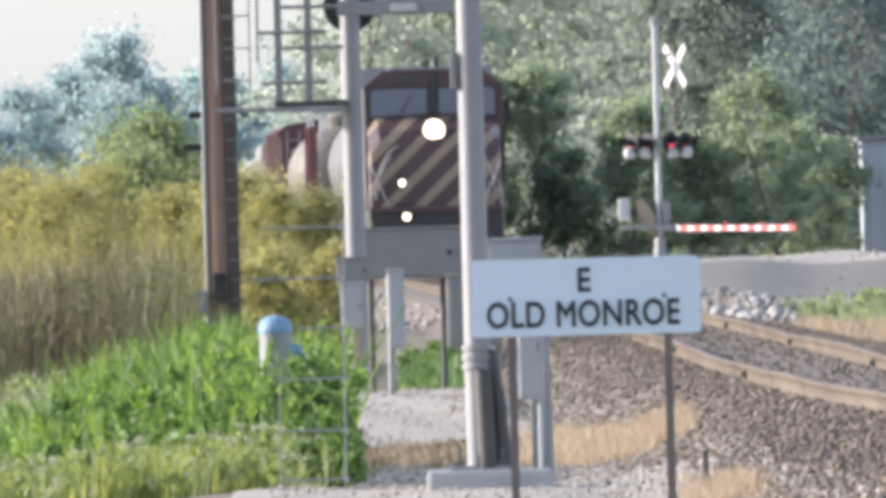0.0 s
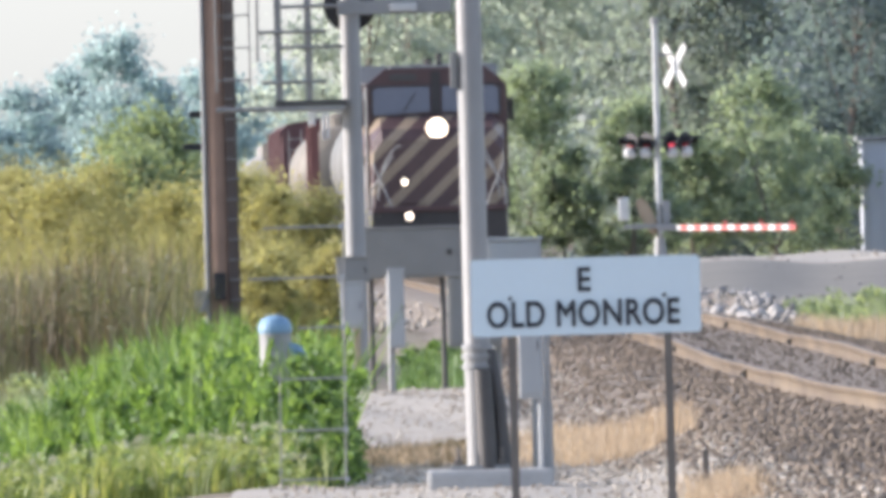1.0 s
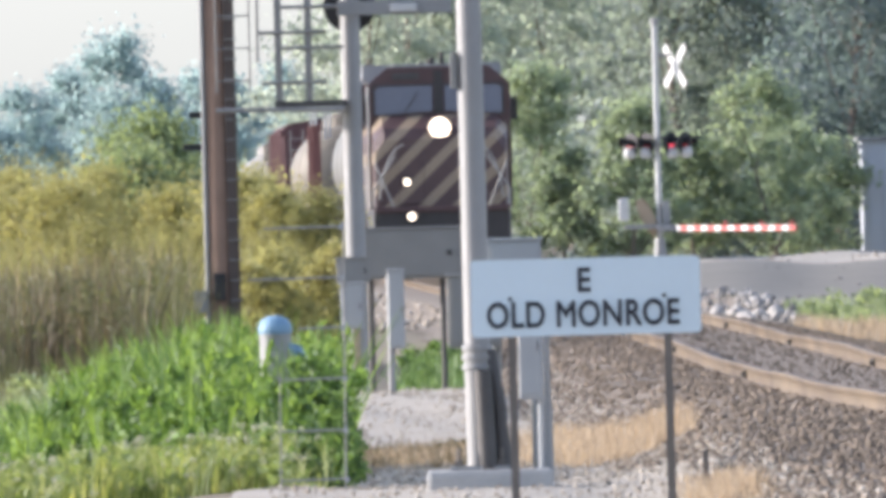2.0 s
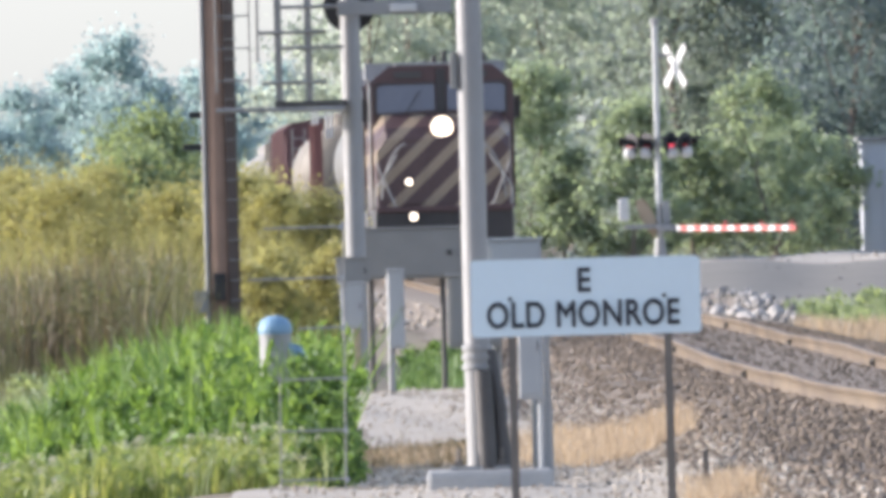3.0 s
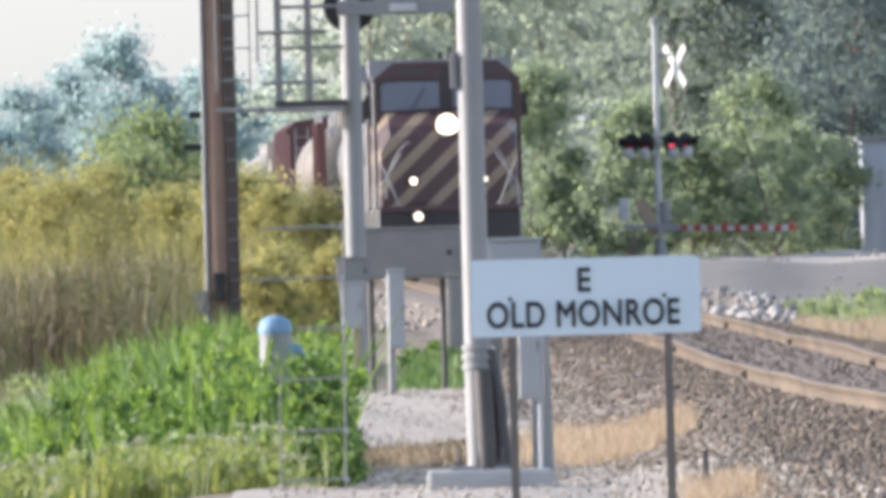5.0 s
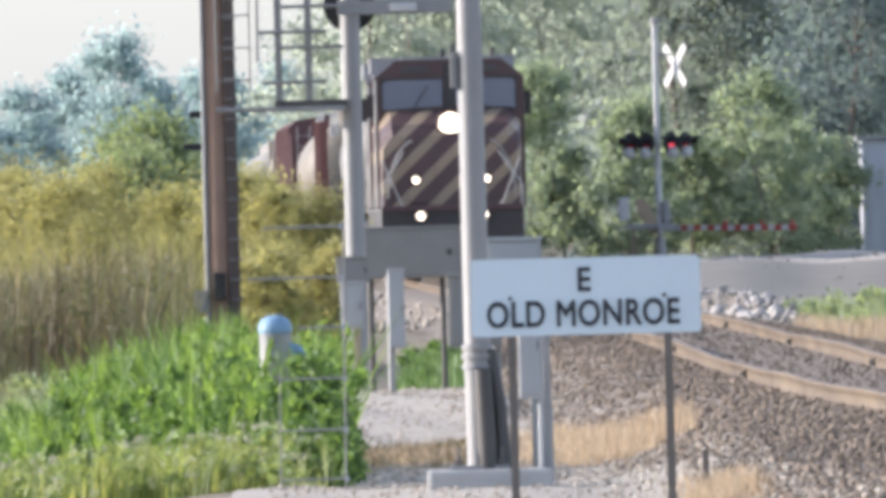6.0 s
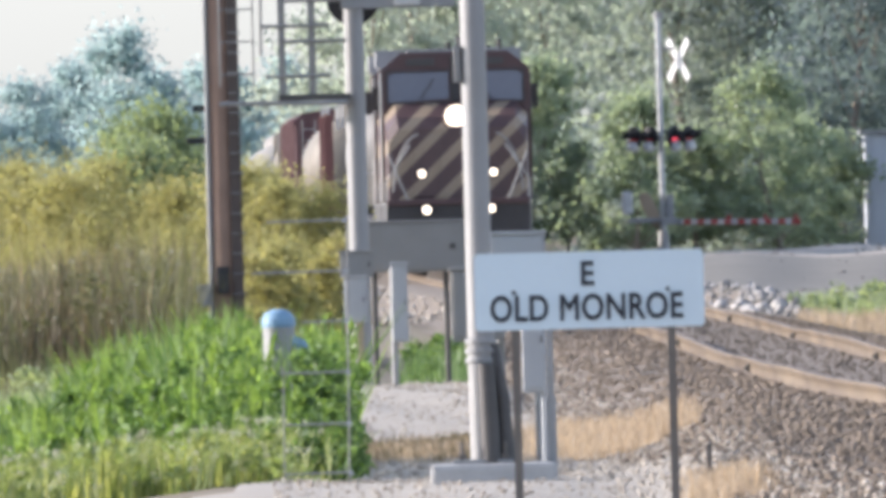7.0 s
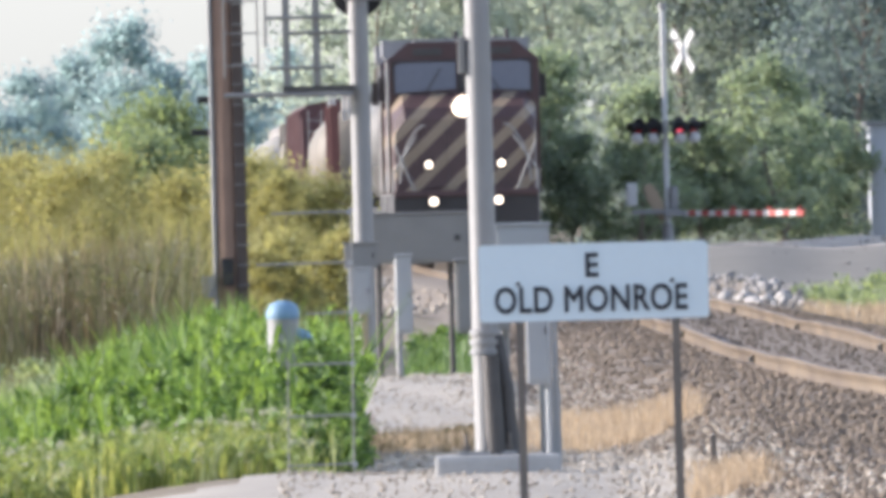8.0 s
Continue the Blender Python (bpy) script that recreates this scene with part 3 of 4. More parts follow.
def hopper(mat, label, curved=True):
    """A covered hopper car, its near end at the origin."""
    t = thing("hopper_car", pose(0, 0, 0), label, "freight car", "freight cars")
    n = 14
    side = [(1.56 * math.sin(a) ** 0.6, 1.2 + 1.55 * (1 - math.cos(a))) for a in np.linspace(0.35, math.pi * 0.80, n)]
    right = [(x, z) for x, z in side] if curved else [(1.5, 1.25), (1.55, 1.4), (1.55, 4.3), (1.3, 4.5)]
    top = right[-1]
    outline = right + [(0.5, top[1] + 0.12), (-0.5, top[1] + 0.12)] + [(-x, z) for x, z in right[::-1]]
    bm = prism(bmesh.new(), outline, 1.4, 15.6)
    body = part("body", bm, mat, t)
    for y in (1.4, 15.6):
        bm = bmesh.new()
        for sx in (-1.48, -0.75, 0.75, 1.48):
            box(bm, sx - 0.06, sx + 0.06, min(y, y - 1.0 if y < 5 else y + 1.0), max(y, y - 1.0 if y < 5 else y + 1.0), 1.1, 1.25, 0.01)
            rod(bm, (sx, y - 0.9 if y < 5 else y + 0.9, 1.2), (sx, y + 0.02 if y < 5 else y - 0.02, 4.1), 0.05, seg=8)
        part("end_frame", bm, mat, t)
        bm = bmesh.new()
        yy = y - 0.95 if y < 5 else y + 0.95
        for sx in (-1.3, -0.9):
            rod(bm, (sx, yy, 1.1), (sx, yy, 4.3), 0.02, seg=6)
        for k in range(9):
            rod(bm, (-1.3, yy, 1.2 + 0.35 * k), (-0.9, yy, 1.2 + 0.35 * k), 0.015, seg=6)
        part("end_ladder", bm, "rail_white", t, "white end ladder")
    for k in range(12):
        if not curved:
            for sx in (-1.56, 1.56):
                part("rib", box(bmesh.new(), sx - 0.04, sx + 0.04, 1.6 + 1.2 * k, 1.7 + 1.2 * k, 1.4, 4.3, 0.01), mat, body)
    bm = box(bmesh.new(), -0.4, 0.4, 2, 15, 4.62 if not curved else top[1] + 0.1, 4.7 if not curved else top[1] + 0.18, 0.02)
    part("roof_walk", bm, "galv", t)
    bm = box(bmesh.new(), -1.45, 1.45, 0.2, 16.8, 0.95, 1.15, 0.02)
    part("sill", bm, "loco_black", t)
    bm = box(bmesh.new(), -0.15, 0.15, -0.25, 0.4, 0.75, 1.0, 0.03)
    part("coupler", bm, "dark_steel", t)
    truck(t, 2.6, (-0.9, 0.9))
    truck(t, 14.4, (-0.9, 0.9))
    return t


def coil_car():
    """A low steel coil car under white rounded hoods."""
    t = thing("coil_car", pose(0, 0, 0), "low freight car under three white rounded hoods", "freight car", "freight cars")
    bm = box(bmesh.new(), -1.5, 1.5, 0.4, 15.6, 1.0, 2.3, 0.03)
    part("deck", bm, "loco_dark", t)
    for k in range(3):
        arc = [(1.36 * math.cos(a), 2.35 + 1.2 * math.sin(a)) for a in np.linspace(0, math.pi, 13)]
        bm = prism(bmesh.new(), arc + [(-1.36, 2.31), (1.36, 2.31)], 0.6 + 4.95 * k, 5.2 + 4.95 * k)
        part("hood", bm, "hopper_grey", t, "dusty white rounded hood")
    bm = box(bmesh.new(), -0.15, 0.15, -0.25, 0.4, 0.75, 1.0, 0.03)
    part("coupler", bm, "dark_steel", t)
    truck(t, 2.4, (-0.9, 0.9))
    truck(t, 13.6, (-0.9, 0.9))
    return t


def tank_car(mat, label):
    """A tank car with a dome and end rails."""
    t = thing("tank_car", pose(0, 0, 0), label, "freight car", "freight cars")
    part("tank", lathe(bmesh.new(), [(0.3, 0.9), (1.0, 1.0), (1.38, 1.3), (1.5, 1.7), (1.5, 15.3), (1.38, 15.7), (1.0, 16.0), (0.3, 16.1)], 28, (0, 0, 2.75), "y"), mat, t, smooth=True)
    part("dome", lathe(bmesh.new(), [(0.5, 4.1), (0.5, 4.5), (0.35, 4.62), (0.1, 4.66)], 18, (0, 8.5, 0)), mat, t)
    bm = bmesh.new()
    for y in (0.6, 16.4):
        for sx in (-1.35, 1.35):
            rod(bm, (sx, y, 1.1), (sx, y, 2.3), 0.02, seg=6)
        rod(bm, (-1.35, y, 2.3), (1.35, y, 2.3), 0.02, seg=6)
    part("end_rail", bm, "rail_white", t)
    part("sill", box(bmesh.new(), -1.45, 1.45, 0.3, 16.7, 0.95, 1.12, 0.02), "loco_black", t)
    part("coupler", box(bmesh.new(), -0.15, 0.15, -0.25, 0.4, 0.75, 1.0, 0.03), "dark_steel", t)
    truck(t, 2.6, (-0.9, 0.9))
    truck(t, 14.4, (-0.9, 0.9))
    return t


def flat_car(staked):
    """A low flat car; a staked one has red end posts under a white rail."""
    t = thing("flat_car", pose(0, 0, 0), "empty flat car with red end posts and white rails" if staked else "empty low flat car with a worn dark deck", "freight car", "freight cars")
    part("deck", box(bmesh.new(), -1.5, 1.5, 0.3, 16.7, 0.95, 1.25, 0.02), "loco_black", t)
    part("sill", box(bmesh.new(), -0.3, 0.3, 0.3, 16.7, 0.7, 0.95, 0.02), "loco_black", t)
    if staked:
        for y in (0.6, 16.4):
            for sx in (-1.35, 1.35):
                part("end_post", box(bmesh.new(), sx - 0.13, sx + 0.13, y - 0.12, y + 0.12, 1.25, 4.1, 0.02), "car_red", t, "faded red end post")
            bm = tube(bmesh.new(), [(-1.35, y, 4.1), (-1.35, y, 4.5), (-1.3, y, 4.56), (1.3, y, 4.56), (1.35, y, 4.5), (1.35, y, 4.1)], 0.05)
            for sx in (-0.95, 0.95):
                rod(bm, (sx, y, 3.7), (sx, y, 4.56), 0.04, seg=8)
            part("end_rail", bm, "white_paint", t, "white end rail")
    part("coupler", box(bmesh.new(), -0.15, 0.15, -0.25, 0.4, 0.75, 1.0, 0.03), "dark_steel", t)
    truck(t, 2.6, (-0.9, 0.9))
    truck(t, 14.4, (-0.9, 0.9))
    return t


GREY_TANK = ("hopper_grey", "weathered grey tank car with a round end")
TAN_TANK = ("hopper_tan", "pale tan tank car with a round end")
WHITE_TANK = ("tank_white", "dusty white tank car with a round end and low dome")
TAN = ("hopper_tan", "pale tan covered hopper car with curved sides", True)
MAROON = ("car_maroon", "dark maroon ribbed hopper car", False)
TRAIN = [
    (locomotive("maroon locomotive with tan slanting stripes and lit headlights", True), 0.0, 21.4),
    (locomotive("maroon trailing locomotive with its lamps off", False), 23.0, 21.4),
]
CARS = "ffggffffsffttfmmmfhfffcffcffwfwfw"     # one letter a car, from the locomotives back
for k, c in enumerate(CARS):
    car = (flat_car(c == "s") if c in "fs" else coil_car() if c == "c" else hopper(*(MAROON if c == "m" else TAN)) if c in "mh"
           else tank_car(*{"g": GREY_TANK, "t": TAN_TANK, "w": WHITE_TANK}[c]))
    TRAIN.append((car, 46.2 + 17.8 * k, 17.0))
FRONT_0, SPEED = 633.6, 6.4


def train_pose(y_front, length):
    """A vehicle with its near end at y_front, turned to the line."""
    ya, yb = y_front + 0.2 * length, y_front + 0.8 * length
    xa, xb = float(track_x(ya)), float(track_x(yb))
    slope = (xb - xa) / (yb - ya)
    return pose(xa - slope * 0.2 * length, y_front, 0.0, 0, 0, math.degrees(-math.atan(slope)))


# ---------------------------------------------------------------- level crossing
def crossing_signal():
    """Mast with crossbuck, two pairs of flashing lamps, gate mechanism and lowered arm."""
    cx, cy = 4.665, 608.7
    gz = float(land(cx, cy))
    t = thing("crossing_signal", pose(cx, cy, 0), "silver level-crossing mast with white crossbuck and lowered striped gate arm", "crossing signal")
    # silver mast, coloured white to put its sunlit brightness into the surface
    bm = rod(bmesh.new(), (0, 0, gz - 0.05), (0, 0, 5.45), 0.064, seg=16)
    mast = part("mast", bm, "white_paint", t)
    bm = lathe(bmesh.new(), [(0.09, 5.4), (0.09, 5.52), (0.05, 5.56)], 14)
    part("cap", bm, "alu", mast)
    bm = lathe(bmesh.new(), [(0.22, gz - 0.03), (0.22, gz + 0.03), (0.14, gz + 0.06), (0.11, gz + 0.45), (0.09, gz + 0.5)], 16)
    part("base", bm, "alu", mast)
    bm = box(bmesh.new(), -0.45, 0.45, -0.45, 0.45, gz - 0.25, gz + 0.02, 0.03)
    part("footing", bm, "concrete", t)
    # crossbuck, turned towards the road
    bm = rod(bmesh.new(), (0, 0, 4.74), (0.34, 0, 4.74), 0.03, seg=10)
    part("bracket", bm, "alu", t)
    for k, a in enumerate((45, -45)):
        m = pose(0.42, -0.02 - 0.02 * k, 4.5, 0, 0, -60) @ pose(0, 0, 0, 0, a, 0)
        bm = box(bmesh.new(), -0.61, 0.61, -0.006, 0.006, -0.1, 0.1, 0.004)
        bmesh.ops.transform(bm, matrix=m, verts=bm.verts[:])
        part("crossbuck_blade", bm, "white_paint", t, "white crossbuck board")
    # crossarm and lamps
    bm = rod(bmesh.new(), (-0.85, 0, 2.95), (0.95, 0, 2.95), 0.03, seg=10)
    arm = part("crossarm", bm, "black_paint", t)
    for k, (x, turn) in enumerate(((-0.58, -48), (-0.24, -48), (0.30, 52), (0.60, 52))):
        m = pose(x, -0.1, 2.83, 0, 0, turn)
        bm = bmesh.new()
        lathe(bm, [(0.25, 0.0), (0.25, 0.012)], 20, (0, 0, 0), "y")
        lathe(bm, [(0.11, 0.02), (0.11, 0.16), (0.06, 0.2)], 14, (0, 0, 0), "y")
        bmesh.ops.transform(bm, matrix=m, verts=bm.verts[:])
        lamp = part("flashing_light", bm, "black_paint", t, "black lamp housing with round backing")
        bm = bmesh.new()
        edge = [[bm.verts.new((0.115 * math.cos(math.radians(-10 + 22 * j)), y, 0.115 * math.sin(math.radians(-10 + 22 * j)))) for j in range(10)] for y in (0, -0.26)]
        for j in range(9):
            bm.faces.new((edge[0][j], edge[0][j + 1], edge[1][j + 1], edge[1][j]))
        bmesh.ops.solidify(bm, geom=bm.faces[:], thickness=0.004)
        bmesh.ops.transform(bm, matrix=m, verts=bm.verts[:])
        part("visor", bm, "black_paint", lamp)
        bm = lathe(bmesh.new(), [(0.105, -0.012), (0.105, -0.002)], 18, (0, 0, 0), "y")
        bmesh.ops.transform(bm, matrix=m, verts=bm.verts[:])
        part("lens", bm, "red_lens_lit" if k == 2 else "red_lens", lamp, "red lamp lens")
        # white drum added below the lens, standing for the sunlit spot there
        bm = lathe(bmesh.new(), [(0.05, 0.0), (0.115, 0.05), (0.125, 0.2), (0.1, 0.24)], 16, (0, -0.16, -0.19), "y")
        bmesh.ops.transform(bm, matrix=m, verts=bm.verts[:])
        part("sunlit_lamp_spot", bm, "white_paint", lamp, "white drum added for the sunlit spot of the lamp")
    # gate mechanism
    bm = prism(bmesh.new(), [(-0.52, 1.6), (-0.44, 1.3), (-0.3, 1.06), (-0.15, 0.84), (-0.07, 0.84), (-0.07, 1.2), (-0.2, 1.5), (-0.36, 1.68)], -0.17, 0.17)
    bmesh.ops.bevel(bm, geom=bm.edges[:], offset=0.03, segments=2, affect="EDGES")
    part("motor_box", box(bmesh.new(), 0.07, 0.24, -0.15, 0.15, 1.1, 1.6, 0.04), "galv", t)
    part("gate_mechanism", bm, "cream", t, "cream sheet-metal gate mechanism")
    bm = box(bmesh.new(), -0.88, -0.64, -0.25, 0.25, 1.18, 1.68, 0.05)
    part("counterweight", bm, "white_paint", t, "white counterweight plates")
    bm = bmesh.new()
    for sy in (-0.26, 0.26):
        box(bm, -0.75, 0.3, sy - 0.02, sy + 0.02, 1.0, 1.1, 0.01)
    part("arm_bracket", bm, "alu", t)
    # arm along the track, towards the near side of the road
    gate = part("gate_arm", box(bmesh.new(), -0.05, 0.35, -0.8, -0.2, 0.94, 1.06, 0.01), "alu", t, "lowered gate arm with red and white stripes")
    n, x0, y0, x1, y1 = 18, 0.32, -0.7, 2.88, -5.0
    for k in range(n):
        a, b = k / n, (k + 1) / n
        p, q = Vector((x0 + (x1 - x0) * a, y0 + (y1 - y0) * a, 1.0 - 0.05 * a)), Vector((x0 + (x1 - x0) * b, y0 + (y1 - y0) * b, 1.0 - 0.05 * b))
        bm = box(bmesh.new(), -0.02, 0.02, 0, (q - p).length - 0.002, -0.062, 0.062, 0.004)
        bmesh.ops.transform(bm, matrix=Matrix.Translation(p) @ pose(0, 0, 0, 0, 0, 180 + math.degrees(math.atan2(x1 - x0, -(y1 - y0)))), verts=bm.verts[:])
        part("stripe", bm, ("white_paint", "red_paint")[k % 2], gate)
    for a in (0.42, 0.72, 0.97):
        bm = lathe(bmesh.new(), [(0.035, 0.0), (0.035, 0.07), (0.02, 0.09)], 12, (x0 + (x1 - x0) * a, y0 + (y1 - y0) * a, 1.06 - 0.05 * a))
        part("arm_light", bm, "red_paint", gate, "red lamp on the arm")
    return t


crossing_signal()


def shed():
    """Sheet-metal building beyond the crossing."""
    t = thing("metal_shed", pose(10.16, 682, 0), "pale grey sheet-metal shed beyond the road", "shed")
    gz = float(land(14, 700)) - 0.1
    part("wall", box(bmesh.new(), 0, 9, 0, 4, gz, 2.95, 0.02), "wall_sheet", t)
    for k in range(24):
        part("wall_rib", box(bmesh.new(), 0.15 + 0.36 * k, 0.2 + 0.36 * k, -0.025, -0.002, gz, 2.92, 0.0), "wall_sheet", t)
    bm = prism(bmesh.new(), [(-0.12, 2.95), (9.12, 3.05), (9.12, 3.15), (-0.12, 3.05)], -0.15, 4.2)
    part("roof", bm, "galv", t)
    part("gutter_end", box(bmesh.new(), -0.1, 0.0, -0.16, -0.06, 2.74, 2.86, 0.01), "white_paint", t)


shed()


# ---------------------------------------------------------------- station sign
def station_sign():
    gz0, gz1 = float(land(0.34, 150.03)), float(land(1.19, 150.03))
    t = thing("station_sign", pose(0, 150, 0), "white station name board on two steel posts", "sign")
    bm = box(bmesh.new(), 0.137, 1.358, -0.004, 0.0, 0.785, 1.195, 0.0)
    bmesh.ops.bevel(bm, geom=[e for e in bm.edges if abs(e.verts[0].co.y - e.verts[1].co.y) > 0.001], offset=0.012, segments=3, affect="EDGES")
    board = part("board", bm, "sign_white_shaded", t, "white board with dark capitals")
    for body, x, z, size, wide in (("E", 0.737, 1.018, 0.178, 0.88), ("OLD MONROE", 0.731, 0.834, 0.192, 0.775)):
        cu = bpy.data.curves.new("lettering", "FONT")
        cu.body, cu.size, cu.align_x, cu.extrude, cu.offset, cu.space_character = body, size, "CENTER", 0.0012, 0.0, 1.06
        cu.bevel_depth, cu.bevel_resolution = 0.0040, 1
        cu.materials.append(M["letter"])
        ob = new("lettering", cu)
        ob.parent = board
        ob.matrix_basis = pose(x, -0.009, z, 90, 0, 0) @ Matrix.Diagonal((wide, 1, 1, 1))
    for x, z in ((0.345, 0.985), (1.165, 0.985)):
        bm = lathe(bmesh.new(), [(0.012, -0.009), (0.012, -0.004)], 10, (x, 0, z), "y")
        part("bolt", bm, "dark_steel", board)
    for x, gz in ((0.35, gz0), (1.18, gz1)):
        u_shape = [(x - 0.022, 0.003), (x + 0.022, 0.003), (x + 0.022, 0.04), (x + 0.015, 0.04), (x + 0.015, 0.010), (x - 0.015, 0.010), (x - 0.015, 0.04), (x - 0.022, 0.04)]
        bm = prism(bmesh.new(), u_shape, gz - 0.1, 1.15)
        bmesh.ops.transform(bm, matrix=Matrix(((1, 0, 0, 0), (0, 0, 1, 0), (0, 1, 0, 0), (0, 0, 0, 1))), verts=bm.verts[:])
        bmesh.ops.recalc_face_normals(bm, faces=bm.faces[:])
        part("post", bm, "post_brown", t, "dark weathered steel channel post")


station_sign()


# ---------------------------------------------------------------- signal gear beside the track
def signal_mast():
    """The nearer mast on its concrete footing, with its cable sleeve."""
    x, y = 0.185, 170.0
    gz = -0.24
    t = thing("signal_mast", pose(x, y, 0), "silver steel signal mast on a concrete footing", "signal mast")
    part("mast", rod(bmesh.new(), (0, 0, 0.55), (0, 0, 4.6), 0.079, 0.072, 24), "alu", t)
    part("sleeve", rod(bmesh.new(), (0, 0, gz + 0.1), (0, 0, 0.57), 0.077, 0.082, 24), "alu", t)
    for z in (0.52, 0.58, 0.635):
        part("clamp_band", lathe(bmesh.new(), [(0.084, z - 0.018), (0.096, z - 0.012), (0.096, z + 0.012), (0.084, z + 0.018)], 24), "galv", t)
    bm = bmesh.new()
    rod(bm, (0.075, -0.02, 0.62), (0.12, -0.05, 0.30), 0.034, 0.045)
    rod(bm, (0.12, -0.05, 0.31), (0.14, -0.05, gz + 0.1), 0.045, 0.06)
    part("cable_conduit", bm, "dark_steel", t)
    bm = box(bmesh.new(), -0.32, 0.44, -0.35, 0.35, gz - 0.1, gz + 0.14, 0.03)
    part("footing", bm, "concrete", t, "worn concrete footing block")
    for bx_, by_ in ((-0.13, -0.13), (0.13, -0.13), (-0.13, 0.13), (0.13, 0.13)):
        bm = rod(bmesh.new(), (bx_, by_, gz + 0.12), (bx_, by_, gz + 0.27), 0.013, seg=8)
        box(bm, bx_ - 0.025, bx_ + 0.025, by_ - 0.025, by_ + 0.025, gz + 0.17, gz + 0.2, 0.005)
        part("anchor_bolt", bm, "post_brown", t)
    part("riser_pipe", rod(bmesh.new(), (0.05, -0.13, gz + 0.13), (0.028, -0.125, 0.50), 0.062, 0.05, 18), "dark_steel", t, "dark grey riser pipe strapped to the mast")
    part("base_plate", box(bmesh.new(), -0.18, 0.18, -0.18, 0.18, gz + 0.141, gz + 0.165, 0.005), "galv", t)
    bm = box(bmesh.new(), -0.12, -0.078, -0.05, 0.05, 2.2, 2.42, 0.01)
    part("junction_box", bm, "grey_paint", t)


def signal_and_platform():
    """The farther mast with a round signal head, its platform and ladder."""
    x, y, big = -0.829, 265.0, 1.128
    t = thing("block_signal", pose(x, y, EYE_Z * (1 - big)), "silver railway signal mast with dark round head and service platform", "railway signal")
    t.scale = (big, big, big)
    gz = (float(land(x, y)) - EYE_Z * (1 - big)) / big
    part("mast", rod(bmesh.new(), (0, 0, gz - 0.02), (0, 0, 4.4), 0.085, 0.08, 24), "alu", t)
    bm = lathe(bmesh.new(), [(0.05, 0.0), (0.215, 0.005), (0.22, 0.02), (0.2, 0.035), (0.1, 0.05), (0.09, 0.2), (0.06, 0.24)], 32, (0, 0.10, 3.2), "y")
    part("signal_head", bm, "black_paint", t, "round black signal head seen from its side")
    part("hood", lathe(bmesh.new(), [(0.12, -0.32), (0.125, -0.32), (0.125, -0.09), (0.12, -0.09)], 20, (0.0, 0.16, 3.62), "y"), "black_paint", t)
    bm = box(bmesh.new(), -0.10, 0.85, -0.11, -0.085, 3.12, 3.24, 0.005)
    part("crossbar", bm, "galv", t, "pale grey steel crossbar")
    bm = box(bmesh.new(), 0.34, 0.56, -0.16, -0.112, 3.14, 3.21, 0.01)
    part("relay_box", bm, "white_paint", t)
    # platform
    bm = box(bmesh.new(), -0.64, -0.04, -0.3, 0.3, 2.37, 2.42, 0.005)
    part("platform", bm, "dark_steel", t, "dark steel service platform")
    for sy in (-0.3, 0.3):
        part("support_arm", rod(bmesh.new(), (-1.13, sy, 2.355), (-0.05, sy, 2.345), 0.018, seg=8), "galv", t)
    for px in (-0.60, -0.35):
        part("platform_post", box(bmesh.new(), px - 0.03, px + 0.03, -0.28, -0.22, 2.42, 4.2, 0.004), "grey_paint", t)
    for z, a, b in ((2.57, -0.74, -0.2), (2.86, -0.58, -0.06), (2.99, -0.76, -0.2), (3.2, -0.58, -0.1), (3.45, -0.76, -0.1)):
        part("guard_rail", rod(bmesh.new(), (a, -0.29, z), (b, -0.29, z), 0.016, seg=8), "grey_paint", t)
    part("guard_rail", rod(bmesh.new(), (-0.775, -0.29, 2.75), (-0.765, -0.29, 4.0), 0.013, seg=8), "grey_paint", t)
    for px in (-1.12, -0.84):
        part("ladder_stile", rod(bmesh.new(), (px, -0.2, 2.5), (px, -0.2, 4.2), 0.008, seg=8), "grey_paint", t)
    for k in range(6):
        part("rung", rod(bmesh.new(), (-1.12, -0.2, 2.6 + 0.27 * k), (-0.84, -0.2, 2.6 + 0.27 * k), 0.007, seg=8), "grey_paint", t)


def cabinet(name, x0, x1, y, z0, z1, mat, label, posts, depth=0.3, hood=True):
    """A steel equipment cabinet on posts."""
    t = thing(name, pose(0, y, 0), label, "equipment cabinet", "signal cabinets")
    body = part("body", box(bmesh.new(), x0, x1, 0, depth, z0, z1, 0.012), mat, t)
    if hood:
        part("rain_cap", box(bmesh.new(), x0 - 0.012, x1 + 0.012, -0.02, depth + 0.02, z1 - 0.012, z1 + 0.012, 0.006), mat, body)
    w = x1 - x0
    part("door", box(bmesh.new(), x0 + 0.06 * w, x1 - 0.06 * w, -0.012, -0.002, z0 + 0.03, z1 - 0.035, 0.004), mat, body)
    part("latch", box(bmesh.new(), x1 - 0.16 * w, x1 - 0.11 * w, -0.03, -0.013, (z0 + z1) / 2 - 0.025, (z0 + z1) / 2 + 0.025, 0.004), "dark_steel", body)
    for px, r, pm in posts:
        gz = float(land(px, y + depth / 2))
        part("post", rod(bmesh.new(), (px, depth / 2 + 0.0, gz - 0.05), (px, depth / 2, z1 - 0.05), r, seg=12), pm, t)
    return t


